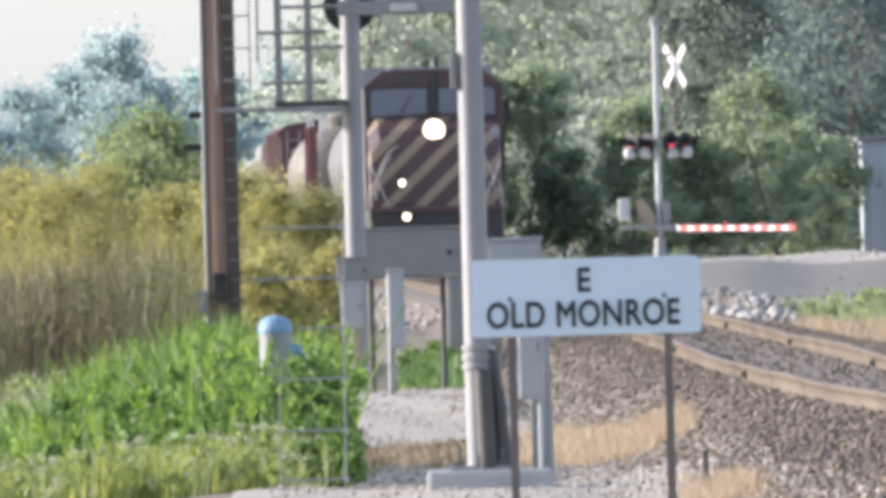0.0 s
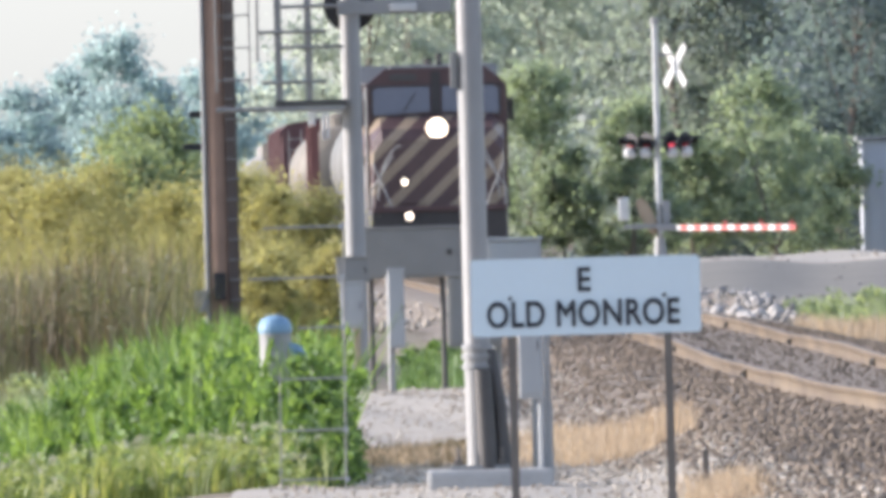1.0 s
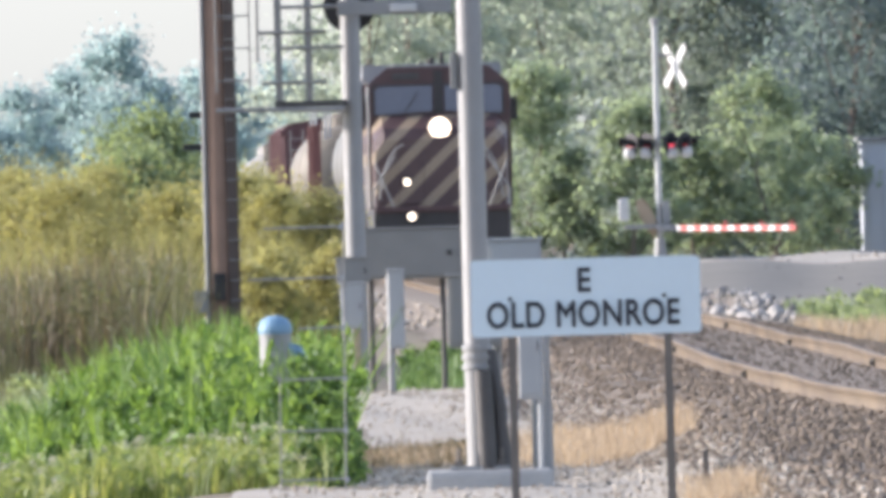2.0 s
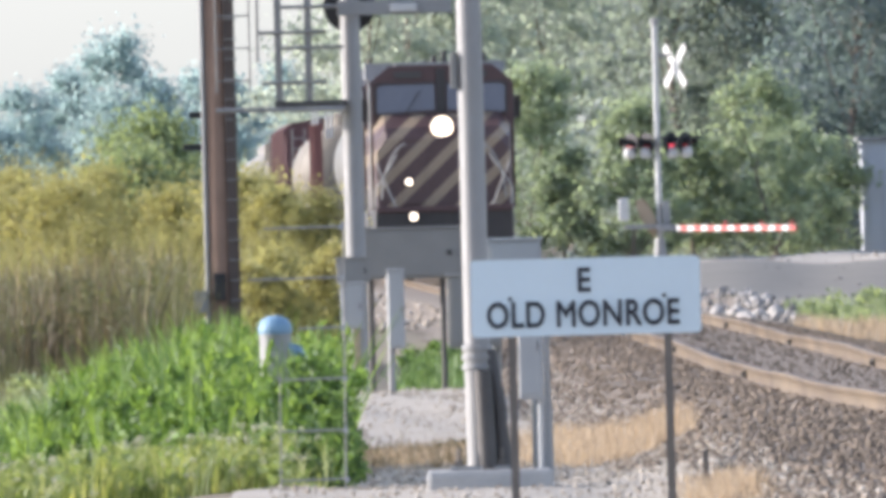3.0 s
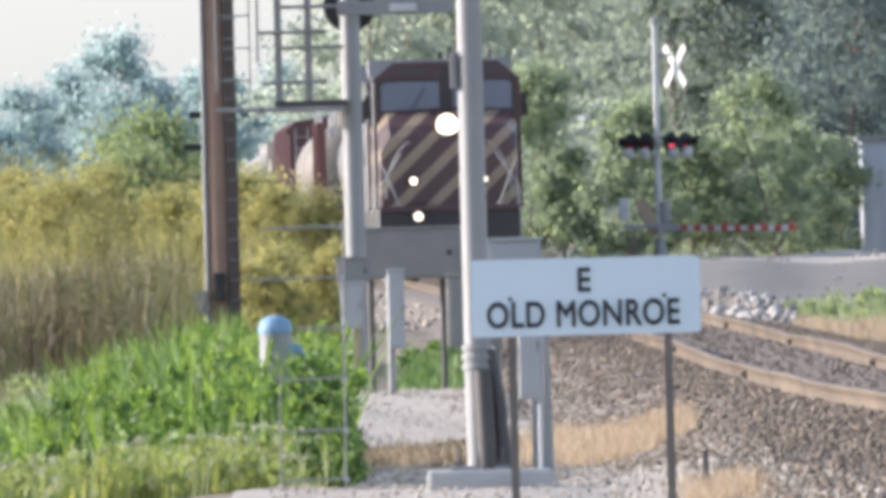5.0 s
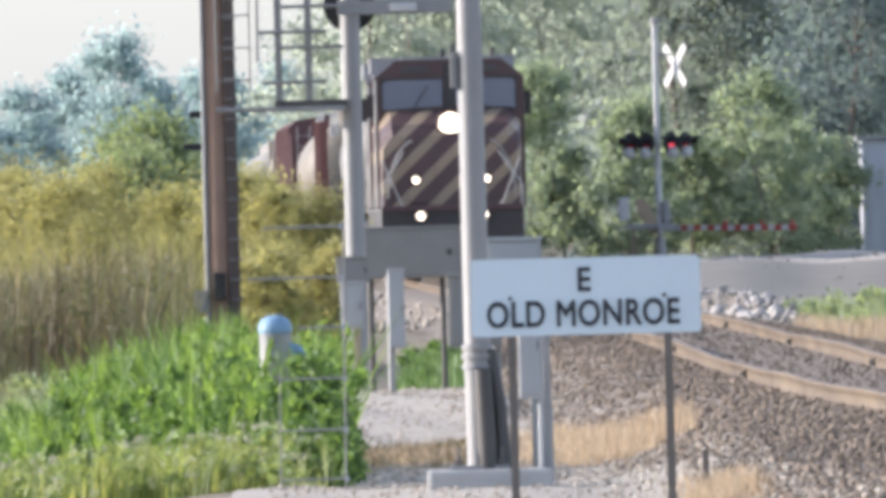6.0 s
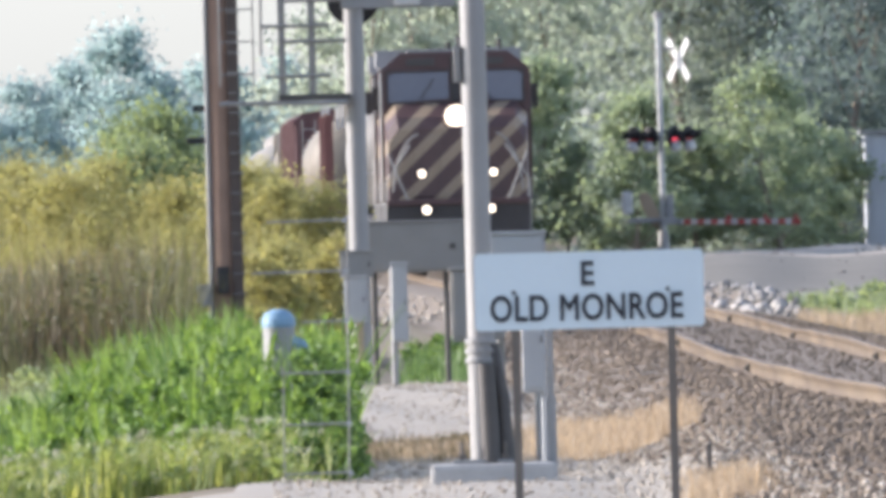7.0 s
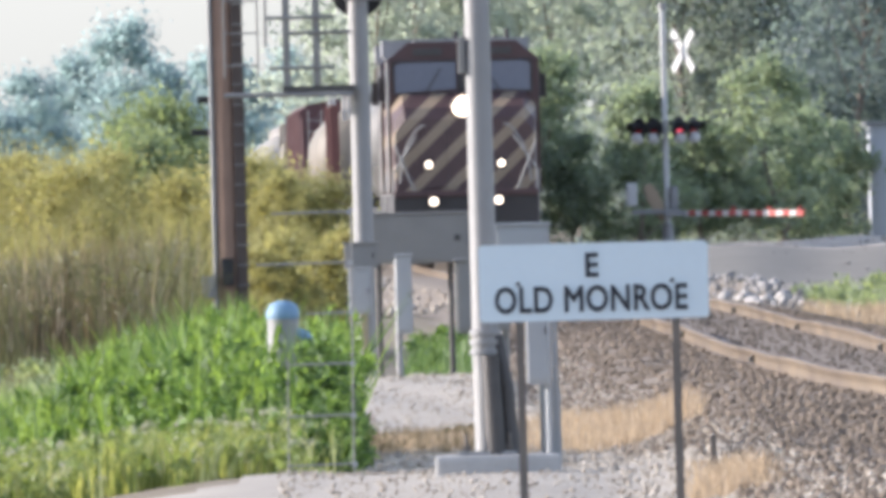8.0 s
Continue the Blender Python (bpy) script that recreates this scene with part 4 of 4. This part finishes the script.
signal_mast()
signal_and_platform()
cabinet("relay_cabinet", -0.782, 0.18, 266, 0.845, 1.322, "grey_paint", "wide grey steel relay cabinet on two posts", ((-0.021, 0.027, "dark_steel"), (-0.7, 0.03, "dark_steel")), 0.35)
cabinet("relay_cabinet", -1.015, -0.70, 264.4, 0.813, 1.055, "grey_paint", "small grey steel cabinet fixed to the mast", ((-0.95, 0.022, "dark_steel"),))
cabinet("relay_cabinet", -0.981, -0.767, 264.1, 0.39, 0.824, "pale_paint", "blue-grey steel cabinet with a pale rain cap", ((-0.955, 0.02, "dark_steel"), (-0.835, 0.032, "cream")), 0.2)
cabinet("relay_cabinet", -0.534, -0.383, 263, 0.20, 0.938, "pale_paint", "narrow pale grey cabinet on a bright post", ((-0.515, 0.034, "alu"),), 0.2)
cabinet("relay_cabinet", 0.30, 0.69, 200, 0.75, 1.255, "pale_paint", "pale grey sheet-steel cabinet behind the name board", ((0.36, 0.03, "alu"), (0.62, 0.03, "alu")), 0.3)
cabinet("relay_cabinet", 0.012, 0.355, 180, 0.59, 1.055, "grey_paint", "olive-grey steel cabinet behind the name board", ((0.2, 0.02, "dark_steel"), (0.33, 0.02, "grey_paint")), 0.25)
cabinet("relay_cabinet", 0.445, 0.585, 175, 0.285, 0.95, "pale_paint", "pale grey steel cabinet behind the name board", ((0.575, 0.018, "pale_paint"),), 0.2)


def marker_post():
    t = thing("steel_post", pose(0.60, 170, 0), "pale galvanised steel post in gravel", "post")
    gz = float(land(0.6, 170))
    part("upper_tube", rod(bmesh.new(), (0, 0, 0.27), (0, 0, 0.95), 0.021, seg=14), "galv", t)
    part("lower_tube", rod(bmesh.new(), (0, 0, gz - 0.05), (0, 0, 0.29), 0.03, seg=14), "galv", t)


def stake():
    gz = float(land(1.5, 165))
    t = thing("stake", pose(1.5, 165, gz), "short rusty steel stake in ballast", "stake")
    part("shaft", box(bmesh.new(), -0.018, 0.018, -0.004, 0.004, -0.1, 0.27, 0.002), "post_brown", t)
    part("flange", box(bmesh.new(), -0.003, 0.003, 0.005, 0.03, -0.1, 0.265, 0.001), "post_brown", t)


stake()


def vent_pipe():
    x, y = -1.115, 184.0
    t = thing("vent_pipe", pose(x, y, 0), "pale pipe with a rounded blue cap among tall grass", "pipe")
    gz = float(land(x, y))
    part("pipe", rod(bmesh.new(), (0, 0, gz - 0.03), (0, 0, 0.72), 0.104, seg=20), "galv", t)
    part("cap", lathe(bmesh.new(), [(0.108, 0.695), (0.112, 0.715), (0.108, 0.75), (0.085, 0.79), (0.045, 0.81), (0.01, 0.815)], 20), "blue_paint", t, "blue rounded cap")
    part("spout", tube(bmesh.new(), [(0.08, -0.02, 0.6), (0.14, -0.03, 0.58), (0.175, -0.03, 0.52), (0.18, -0.03, 0.42)], 0.04), "blue_paint", t)


def wire_ladder():
    t = thing("steel_ladder", pose(0, 172, 0), "thin galvanised ladder standing in tall grass", "ladder")
    gz = float(land(-0.8, 172))
    part("stile", rod(bmesh.new(), (-0.635, 0, gz - 0.05), (-0.61, 0, 1.42), 0.006, seg=10), "grey_paint", t)
    part("stile", rod(bmesh.new(), (-1.03, 0, gz - 0.05), (-1.02, 0, 0.5), 0.005, seg=10), "grey_paint", t)
    for z, a in ((1.385, -1.10), (1.075, -1.2), (0.77, -0.9), (0.46, -1.03), (0.145, -1.03), (-0.155, -1.03)):
        part("rung", rod(bmesh.new(), (a, -0.012, z), (-0.615, -0.012, z + 0.004), 0.007, seg=10), "galv", t)
        part("bolt", lathe(bmesh.new(), [(0.018, -0.02), (0.018, 0.0)], 10, (-0.625, -0.02, z), "y"), "pale_paint", t)


def utility_pole():
    x, y = -2.58, 330.0
    t = thing("utility_pole", pose(x, y, 0), "brown weathered wooden utility pole with step pegs", "utility pole")
    gz = float(land(x, y))
    prof = [(0.165, gz - 0.1), (0.16, 1.0), (0.155, 3.0), (0.145, 6.0), (0.125, 9.0)]
    part("pole", lathe(bmesh.new(), prof, 28, (-0.04, 0, 0)), "wood_pole", t, smooth=True)
    # dark strip added to stand for the shaded right side of the pole
    part("dark_side_strip", box(bmesh.new(), 0.055, 0.19, -0.17, 0.02, gz - 0.05, 8.0, 0.02), "tie", t, "dark strip up the shaded right side of the pole")
    part("conduit", rod(bmesh.new(), (-0.195, -0.1, gz), (-0.185, -0.1, 8.0), 0.028, seg=12), "alu", t, "pale riser conduit")
    for k in range(36):
        z = 0.5 + 0.235 * k
        part("step_peg", rod(bmesh.new(), (0.06, -0.18, z), (0.22, -0.19, z), 0.008, seg=8), "grey_paint", t)
    part("meter_box", box(bmesh.new(), -0.36, -0.2, -0.2, 0.02, 0.36, 0.62, 0.01), "alu", t)
    part("strap", box(bmesh.new(), -0.12, 0.02, -0.215, -0.17, 0.5, 0.82, 0.01), "black_paint", t)
    for z, w in ((2.3, 0.24), (2.68, 0.16)):
        bm = box(bmesh.new(), -0.2 - w, -0.17, -0.04, 0.04, z - 0.04, z + 0.04, 0.01)
        part("bracket", bm, "black_paint", t)


marker_post()
vent_pipe()
wire_ladder()
utility_pole()


# ---------------------------------------------------------------- plants
def leaves(name, centres, radii, per, size, mat, seed, parent=None, droop=0.3, slim=0.5, soft=False):
    """Leaf clumps: pointed four-cornered leaves scattered through tufts of foliage; soft tufts fray at the edge."""
    g = np.random.default_rng(seed)
    c = np.repeat(np.asarray(centres, dtype=float), per, 0)
    r = np.repeat(np.asarray(radii, dtype=float), per)
    n = len(c)
    d = g.normal(size=(n, 3))
    d /= np.linalg.norm(d, axis=1)[:, None]
    d[:, 2] *= 0.8
    p = c + d * (r * (np.minimum(np.abs(g.normal(0, 0.8, n)), 1.45) if soft else 0.35 + 0.75 * g.random(n) ** 0.6))[:, None]
    a = g.normal(size=(n, 3))
    a[:, 2] -= droop
    a /= np.linalg.norm(a, axis=1)[:, None]
    b = np.cross(a, g.normal(size=(n, 3)))
    b /= np.linalg.norm(b, axis=1)[:, None] + 1e-6
    k = np.cross(a, b)
    s = (size * (0.6 + 0.8 * g.random(n)))[:, None]
    verts = np.stack([p - a * s, p + b * s * slim + k * s * 0.12, p + a * s, p - b * s * slim + k * s * 0.12], 1).reshape(-1, 3)
    faces = np.arange(4 * n).reshape(-1, 4)
    return raw(name, verts, faces, mat, parent)


def tree(x, y, height, spread, mat, seed, label, leaf=0.16, per=120, clumps=60, low=0.12, name="tree", bark="bark"):
    """Trunk, limbs, and a crown of leaf clumps with gaps."""
    g = random.Random(seed)
    gz = float(land(x, y))
    t = thing(name, pose(x, y, gz), label, name, "trees along the line" if name == "tree" else "")
    bm = bmesh.new()
    lean = g.uniform(-0.3, 0.3)
    pts = [Vector((lean * k, g.uniform(-0.1, 0.1), height * 0.85 * k / 5 - 0.05)) for k in range(6)]
    r = 0.011 * height + 0.02
    for k in range(5):
        rod(bm, pts[k], pts[k + 1], r * (1 - k / 5.6), r * (1 - (k + 1) / 5.6), 8)
    part("trunk", bm, bark, t)
    centres, radii = [], []
    for k in range(clumps):
        h = low + (1 - low) * g.random() ** 0.85
        wide = spread * (0.35 + 0.75 * math.sin(math.pi * min(1, 0.18 + 0.85 * h)) ** 0.7) * g.uniform(0.3, 1.05)
        a = g.uniform(0, 6.283)
        centres.append((wide * math.cos(a) + lean * h * 3, wide * math.sin(a), height * h))
        radii.append(height * g.uniform(0.05, 0.11) * (1.6 if name == "bush" else 1.15))
    for k in range(0, clumps, 6):
        c = Vector(centres[k])
        b0 = pts[min(4, max(1, int(c.z / height * 4)))]
        part("limb", rod(bmesh.new(), b0, c, r * 0.2, r * 0.06, 6), bark, t)
    leaves("crown", centres, radii, per, leaf, mat, seed, t, soft=True)
    return t


LABEL_TREE = "broad-leaved tree in full summer leaf beyond the crossing"
g0 = random.Random(11)
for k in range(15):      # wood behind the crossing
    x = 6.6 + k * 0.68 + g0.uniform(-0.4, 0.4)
    # right-hand trees take the darker, shade-coloured leaves
    tree(x, 702 + g0.uniform(0, 50), g0.uniform(8.5, 12), g0.uniform(1.8, 2.6), "leaf_tree_haze" if x < 9.6 else "leaf_shade", 100 + k, LABEL_TREE, 0.09, 230, 72, 0.06)
for k in range(8):       # paler understorey in front of the wood
    x = 2.1 + k * 1.05 + g0.uniform(-0.4, 0.4)
    tree(x, 668 + g0.uniform(0, 14), g0.uniform(3.0, 5.4), g0.uniform(0.9, 1.5), "leaf_light", 140 + k, "young pale green tree at the edge of the wood", 0.075, 170, 48, 0.22)
# far trees and woods get their haze from the leaf colour
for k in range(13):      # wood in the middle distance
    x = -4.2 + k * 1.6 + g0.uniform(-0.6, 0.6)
    tree(x, 1290 + g0.uniform(0, 110), g0.uniform(15, 19), g0.uniform(3.0, 4.4), "leaf_far_haze", 170 + k, "tall tree in summer leaf along the far line", 0.17, 200, 66, 0.05)
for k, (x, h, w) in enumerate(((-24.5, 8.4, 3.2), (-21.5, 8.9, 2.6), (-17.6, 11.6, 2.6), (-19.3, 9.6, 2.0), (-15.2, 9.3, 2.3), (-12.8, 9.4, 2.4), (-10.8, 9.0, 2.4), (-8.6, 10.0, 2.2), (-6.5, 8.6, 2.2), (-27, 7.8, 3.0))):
    tree(x, 1480 + 9 * k, h, w, "leaf_pale_haze", 200 + k, "distant tree with haze in its leaf colour", 0.15, 200, 64, 0.03)


def far_wood(name, x0, x1, y, top, mat, seed, label):
    """A closed wood too far off to tell its trees apart."""
    g = np.random.default_rng(seed)
    n = int((x1 - x0) * 4.5)
    cx = g.uniform(x0, x1, n)
    lim = top + 0.6 * np.sin(cx * 1.1 + seed) + 0.4 * np.sin(cx * 2.7)
    cz = -0.4 + lim * g.random(n) ** 0.8
    ob = leaves(name, np.stack([cx, y + g.uniform(0, 25, n), cz], -1), g.uniform(0.7, 1.4, n), 130, 0.17, mat, seed, soft=True)
    return tagged(ob, label, "woods", kind="stuff")


far_wood("far_woods", -34, -4, 1540, 7.2, "leaf_pale_haze", 3, "distant woods with haze in their leaf colour")
far_wood("middle_woods", -4.2, 28, 1420, 15.5, "leaf_far_haze", 4, "tall green woods behind the line")
far_wood("low_woods", -9.6, -3.2, 1425, 8.2, "leaf_far_haze", 6, "lower green woods behind the line")
far_wood("wood_floor", 3.2, 16, 742, 4.6, "leaf_tree_haze", 5, "dense woodland undergrowth, leaf colour lifted for haze")


def blades(name, n, area, height, width, mat, seed, label, bend=0.35, top=None):
    """Grass or reeds: bent tapering blades. area(g, n) gives x and y; top(x, y) scales the height."""
    g = np.random.default_rng(seed)
    x, y = area(g, n)
    z = land(x, y) - 0.02
    h = height * (0.45 + 0.6 * g.random(n))
    if top is not None:
        h = h * top(x, y)
    a = g.random(n) * 6.283
    ux, uy = np.cos(a), np.sin(a)
    lean = bend * h * g.random(n) ** 1.5
    b = g.random(n) * 6.283
    lx, ly = np.cos(b) * lean, np.sin(b) * lean
    w = width * (0.6 + 0.8 * g.random(n))
    rows = []
    for f, ww in ((0.0, 1.0), (0.55, 0.75), (1.0, 0.08)):
        for sgn in (-0.5, 0.5):
            rows.append(np.stack([x + lx * f * f + ux * w * ww * sgn, y + ly * f * f + uy * w * ww * sgn, z + h * (f - 0.12 * f * f * bend)], -1))
    verts = np.stack(rows, 1).reshape(-1, 3)
    q = np.array([(0, 1, 3, 2), (2, 3, 5, 4)])
    faces = (q[None] + 6 * np.arange(n)[:, None, None]).reshape(-1, 4)
    return tagged(raw(name, verts, faces, mat), label, "grass", kind="stuff")


def patch(x0, x1, y0, y1):
    return lambda g, n: (g.uniform(x0, x1, n), g.uniform(y0, y1, n))


def clumped(x0, x1, y0, y1, k, spread):
    def area(g, n):
        cx, cy = g.uniform(x0, x1, k), g.uniform(y0, y1, k)
        i = g.integers(0, k, n)
        return np.clip(cx[i] + g.normal(0, spread, n), x0 - 0.1, x1 + 0.1), cy[i] + g.normal(0, spread * 3, n)
    return area


def green_top(x, y):
    """The tall grass stands highest beside the ladder and falls away to the side."""
    return 0.45 + 0.62 * step(-3.3, -1.9, x) * (1 - 0.25 * step(-0.85, -0.5, x)) + 0.08 * np.sin(x * 7)


blades("tall_grass", 6000, clumped(-4.2, -0.80, 181, 212, 330, 0.07), 1.12, 0.026, "blade_green", 21, "tall bright green grass beside the gravel", 0.5, green_top)
blades("low_weeds", 8000, clumped(-4.0, -0.8, 177, 186, 260, 0.08), 0.46, 0.018, "blade_pale", 22, "pale seeding weeds at the edge of the gravel", 0.9)
blades("meadow_grass", 9000, clumped(-7, -1.2, 212, 300, 500, 0.2), 0.5, 0.016, "leaf_bush", 23, "mixed green and straw-coloured meadow grass", 0.7)
blades("reeds", 6500, clumped(-8, -2.98, 300, 331, 150, 0.14), 1.75, 0.02, "stem_brown", 24, "brown and olive reeds standing before the brush", 0.5)
blades("green_reeds", 5200, clumped(-8, -2.98, 300, 334, 120, 0.15), 1.75, 0.02, "leaf_olive", 34, "dull green rushes standing before the brush", 0.5)
blades("pale_stalks", 420, clumped(-7, -2.98, 300, 328, 90, 0.12), 1.95, 0.011, "blade_dry", 35, "pale dead stalks among the reeds", 0.35)
blades("meadow_tall_grass", 3600, clumped(-8, -2.9, 262, 300, 150, 0.2), 0.75, 0.018, "leaf_olive", 36, "dull green tall grass at the foot of the reeds", 0.7)
blades("dry_grass", 5000, clumped(0.62, 1.85, 211, 228, 120, 0.09), 0.21, 0.009, "blade_dry", 25, "dry straw-coloured grass beside the ballast", 0.7)
blades("dip_earth_grass", 2600, clumped(-0.9, 0.45, 208, 234, 110, 0.09), 0.13, 0.010, "stem_brown", 33, "short brown dead grass in a hollow of the gravel", 0.8)
blades("dip_grass", 1500, clumped(-0.9, 0.55, 207, 230, 70, 0.09), 0.14, 0.008, "blade_dry", 30, "short dead grass in a hollow of the gravel", 0.8)
blades("dry_grass_tuft", 1200, clumped(1.35, 1.75, 160, 166, 30, 0.06), 0.22, 0.008, "blade_dry", 26, "dry straw-coloured tuft at the ballast's foot", 0.8)
blades("verge_dry_grass", 5000, clumped(5.0, 9.5, 372, 400, 60, 0.2), 0.36, 0.014, "blade_dry", 27, "dry straw-coloured grass on the far verge", 0.7)
blades("verge_weeds", 2200, clumped(5.9, 10, 400, 460, 46, 0.2), 0.42, 0.018, "leaf_bush", 28, "green weeds on the far verge", 0.5)
blades("pad_weeds", 500, clumped(-0.42, 0.25, 268, 300, 40, 0.10), 0.55, 0.016, "leaf_dark", 29, "green weeds behind the relay cabinets", 0.5)


def bush(x, y, height, spread, mat, seed, label, leaf=0.05, per=150, clumps=55):
    return tree(x, y, height, spread, mat, seed, label, leaf, per, clumps, 0.10, "bush")


gl = np.random.default_rng(61)
n_s = 520          # leafy stalks in the tall grass
sx_, sy_ = gl.uniform(-4.2, -0.72, n_s), gl.uniform(180, 212, n_s)
sh_ = green_top(sx_, sy_) * gl.uniform(0.55, 0.98, n_s)
up = np.linspace(0.06, 1.0, 11)
stalk = np.stack([np.repeat(sx_, 11) + gl.normal(0, 0.012, n_s * 11), np.repeat(sy_, 11), np.repeat(land(sx_, sy_), 11) + np.outer(sh_, up).ravel()], -1)
tagged(leaves("leafy_stalks", stalk, np.full(len(stalk), 0.035), 5, 0.06, "blade_green", 71, droop=-1.6, slim=0.2), "leafy green stalks standing among tall grass", "weeds", kind="stuff")
n_w = 420
wx, wy = gl.uniform(-4.0, -0.62, n_w), gl.uniform(178, 206, n_w)
tagged(leaves("leafy_weeds", np.stack([wx, wy, land(wx, wy) + gl.uniform(0.05, 0.75, n_w) * green_top(wx, wy)], -1), gl.uniform(0.04, 0.10, n_w), 24, 0.042, "leaf_weed", 62, droop=0.8),
       "broad-leaved green weeds among the grass", "weeds", kind="stuff")
n_w = 300
wx, wy = gl.uniform(-4.0, -0.85, n_w), gl.uniform(176.5, 184, n_w)
tagged(leaves("pale_weeds", np.stack([wx, wy, land(wx, wy) + gl.uniform(0.03, 0.36, n_w)], -1), gl.uniform(0.05, 0.1, n_w), 26, 0.032, "leaf_yellow", 68, droop=0.2),
       "pale yellow-green leafy weeds at the gravel's edge", "weeds", kind="stuff")
n_w = 150
wx, wy = gl.uniform(-0.98, -0.62, n_w), gl.uniform(177, 190, n_w)
tagged(leaves("dark_weeds", np.stack([wx, wy, land(wx, wy) + gl.uniform(0.03, 0.85, n_w) * (1 - 0.8 * step(-0.8, -0.55, wx))], -1), gl.uniform(0.04, 0.09, n_w), 26, 0.04, "leaf_dark", 69, droop=0.5),
       "dark green leafy weeds beside the ladder", "weeds", kind="stuff")
n_w = 340
wx, wy = gl.uniform(-3.9, -0.8, n_w), gl.uniform(176.5, 183, n_w)
tagged(leaves("seed_heads", np.stack([wx, wy, land(wx, wy) + gl.uniform(0.1, 0.42, n_w)], -1), gl.uniform(0.02, 0.04, n_w), 10, 0.012, "seed_head", 63),
       "pale seed heads over the weeds", "weeds", kind="stuff")
n_w = 70
wx, wy = gl.uniform(-6.0, -3.0, n_w), gl.uniform(310, 330, n_w)
tagged(leaves("reed_plumes", np.stack([wx, wy, land(wx, wy) + gl.uniform(0.9, 1.6, n_w)], -1), gl.uniform(0.03, 0.06, n_w), 12, 0.016, "seed_head", 64),
       "pale plumes on the reeds", "reeds", kind="stuff")
blades("brush_plumes", 9000, clumped(-7.5, -1.4, 334, 362, 420, 0.12), 2.55, 0.013, "leaf_gold", 65, "feathery golden green brush", 0.55,
       lambda x, y: 1.0 - 0.05 * (x + 7.5) + 0.07 * np.sin(x * 5.0))
n_w = 760
wx, wy = gl.uniform(-8.0, -3.0, n_w), gl.uniform(300, 334, n_w)
tagged(leaves("reed_leaves", np.stack([wx, wy, land(wx, wy) + gl.uniform(0.15, 1.5, n_w) * (1.0 - 0.03 * (wx + 8))], -1), gl.uniform(0.10, 0.24, n_w), 44, 0.028, "leaf_olive", 72, droop=0.2, soft=True),
       "olive green leafy growth among the reeds", "weeds", kind="stuff")
n_w = 46
wx, wy = gl.uniform(-0.42, 0.1, n_w), gl.uniform(270, 296, n_w)
tagged(leaves("pad_leaves", np.stack([wx, wy, land(wx, wy) + gl.uniform(0.03, 0.5, n_w)], -1), gl.uniform(0.05, 0.12, n_w), 36, 0.035, "leaf_dark", 70, droop=0.5),
       "low green weeds behind the relay cabinets", "weeds", kind="stuff")
n_w = 45
wx, wy = gl.uniform(5.3, 9.5, n_w), gl.uniform(395, 450, n_w)
tagged(leaves("verge_leaves", np.stack([wx, wy, land(wx, wy) + gl.uniform(0.05, 0.5, n_w)], -1), gl.uniform(0.1, 0.25, n_w), 60, 0.045, "leaf_bush", 66, droop=0.6),
       "broad-leaved weeds on the far verge", "weeds", kind="stuff")
n_w = 70
wx, wy = gl.uniform(-6.5, -2.6, n_w), gl.uniform(255, 300, n_w)
tagged(leaves("meadow_weeds", np.stack([wx, wy, land(wx, wy) + gl.uniform(0.05, 0.45, n_w)], -1), gl.uniform(0.1, 0.28, n_w), 60, 0.05, "leaf_bush", 67, droop=0.6),
       "dull green weeds in the meadow", "weeds", kind="stuff")
gb = random.Random(4)
for k in range(14):
    x = -7.0 + 0.345 * k + gb.uniform(-0.12, 0.12)
    hgt = 2.75 - 0.035 * k + gb.uniform(-0.2, 0.15)
    bush(x, 345 + gb.uniform(-6, 14), hgt, 0.66, "leaf_gold", 300 + k, "golden green flowering brush behind the grass", 0.03, 170, 68)
for k, (x, y, h) in enumerate(((-2.2, 344, 2.1), (-1.95, 346, 2.06), (-1.72, 345, 2.1), (-1.5, 347, 2.0), (-2.05, 332, 1.45), (-1.75, 333, 1.35), (-1.5, 331, 1.3), (-1.3, 334, 1.5))):
    bush(x, y, h, 0.42, "leaf_gold", 390 + k, "golden green flowering brush behind the grass", 0.028, 150, 52)
for k, (x, h) in enumerate(((-5.65, 2.75), (-5.1, 3.25), (-4.6, 3.05), (-4.25, 2.55))):
    bush(x, 446 + 3 * k, h + 0.35, 0.75, "leaf_bush", 330 + k, "dark green bush behind the golden brush", 0.05, 200, 60)


# ---------------------------------------------------------------- what moves
def motions():
    for car, back, length in TRAIN:
        walk(car, [(t, train_pose(FRONT_0 + back - SPEED * t, length)) for t in (0.0, 1.0, 2.0, 3.0, 4.0, 5.0, 6.0, 7.0, 8.0)])


motions()
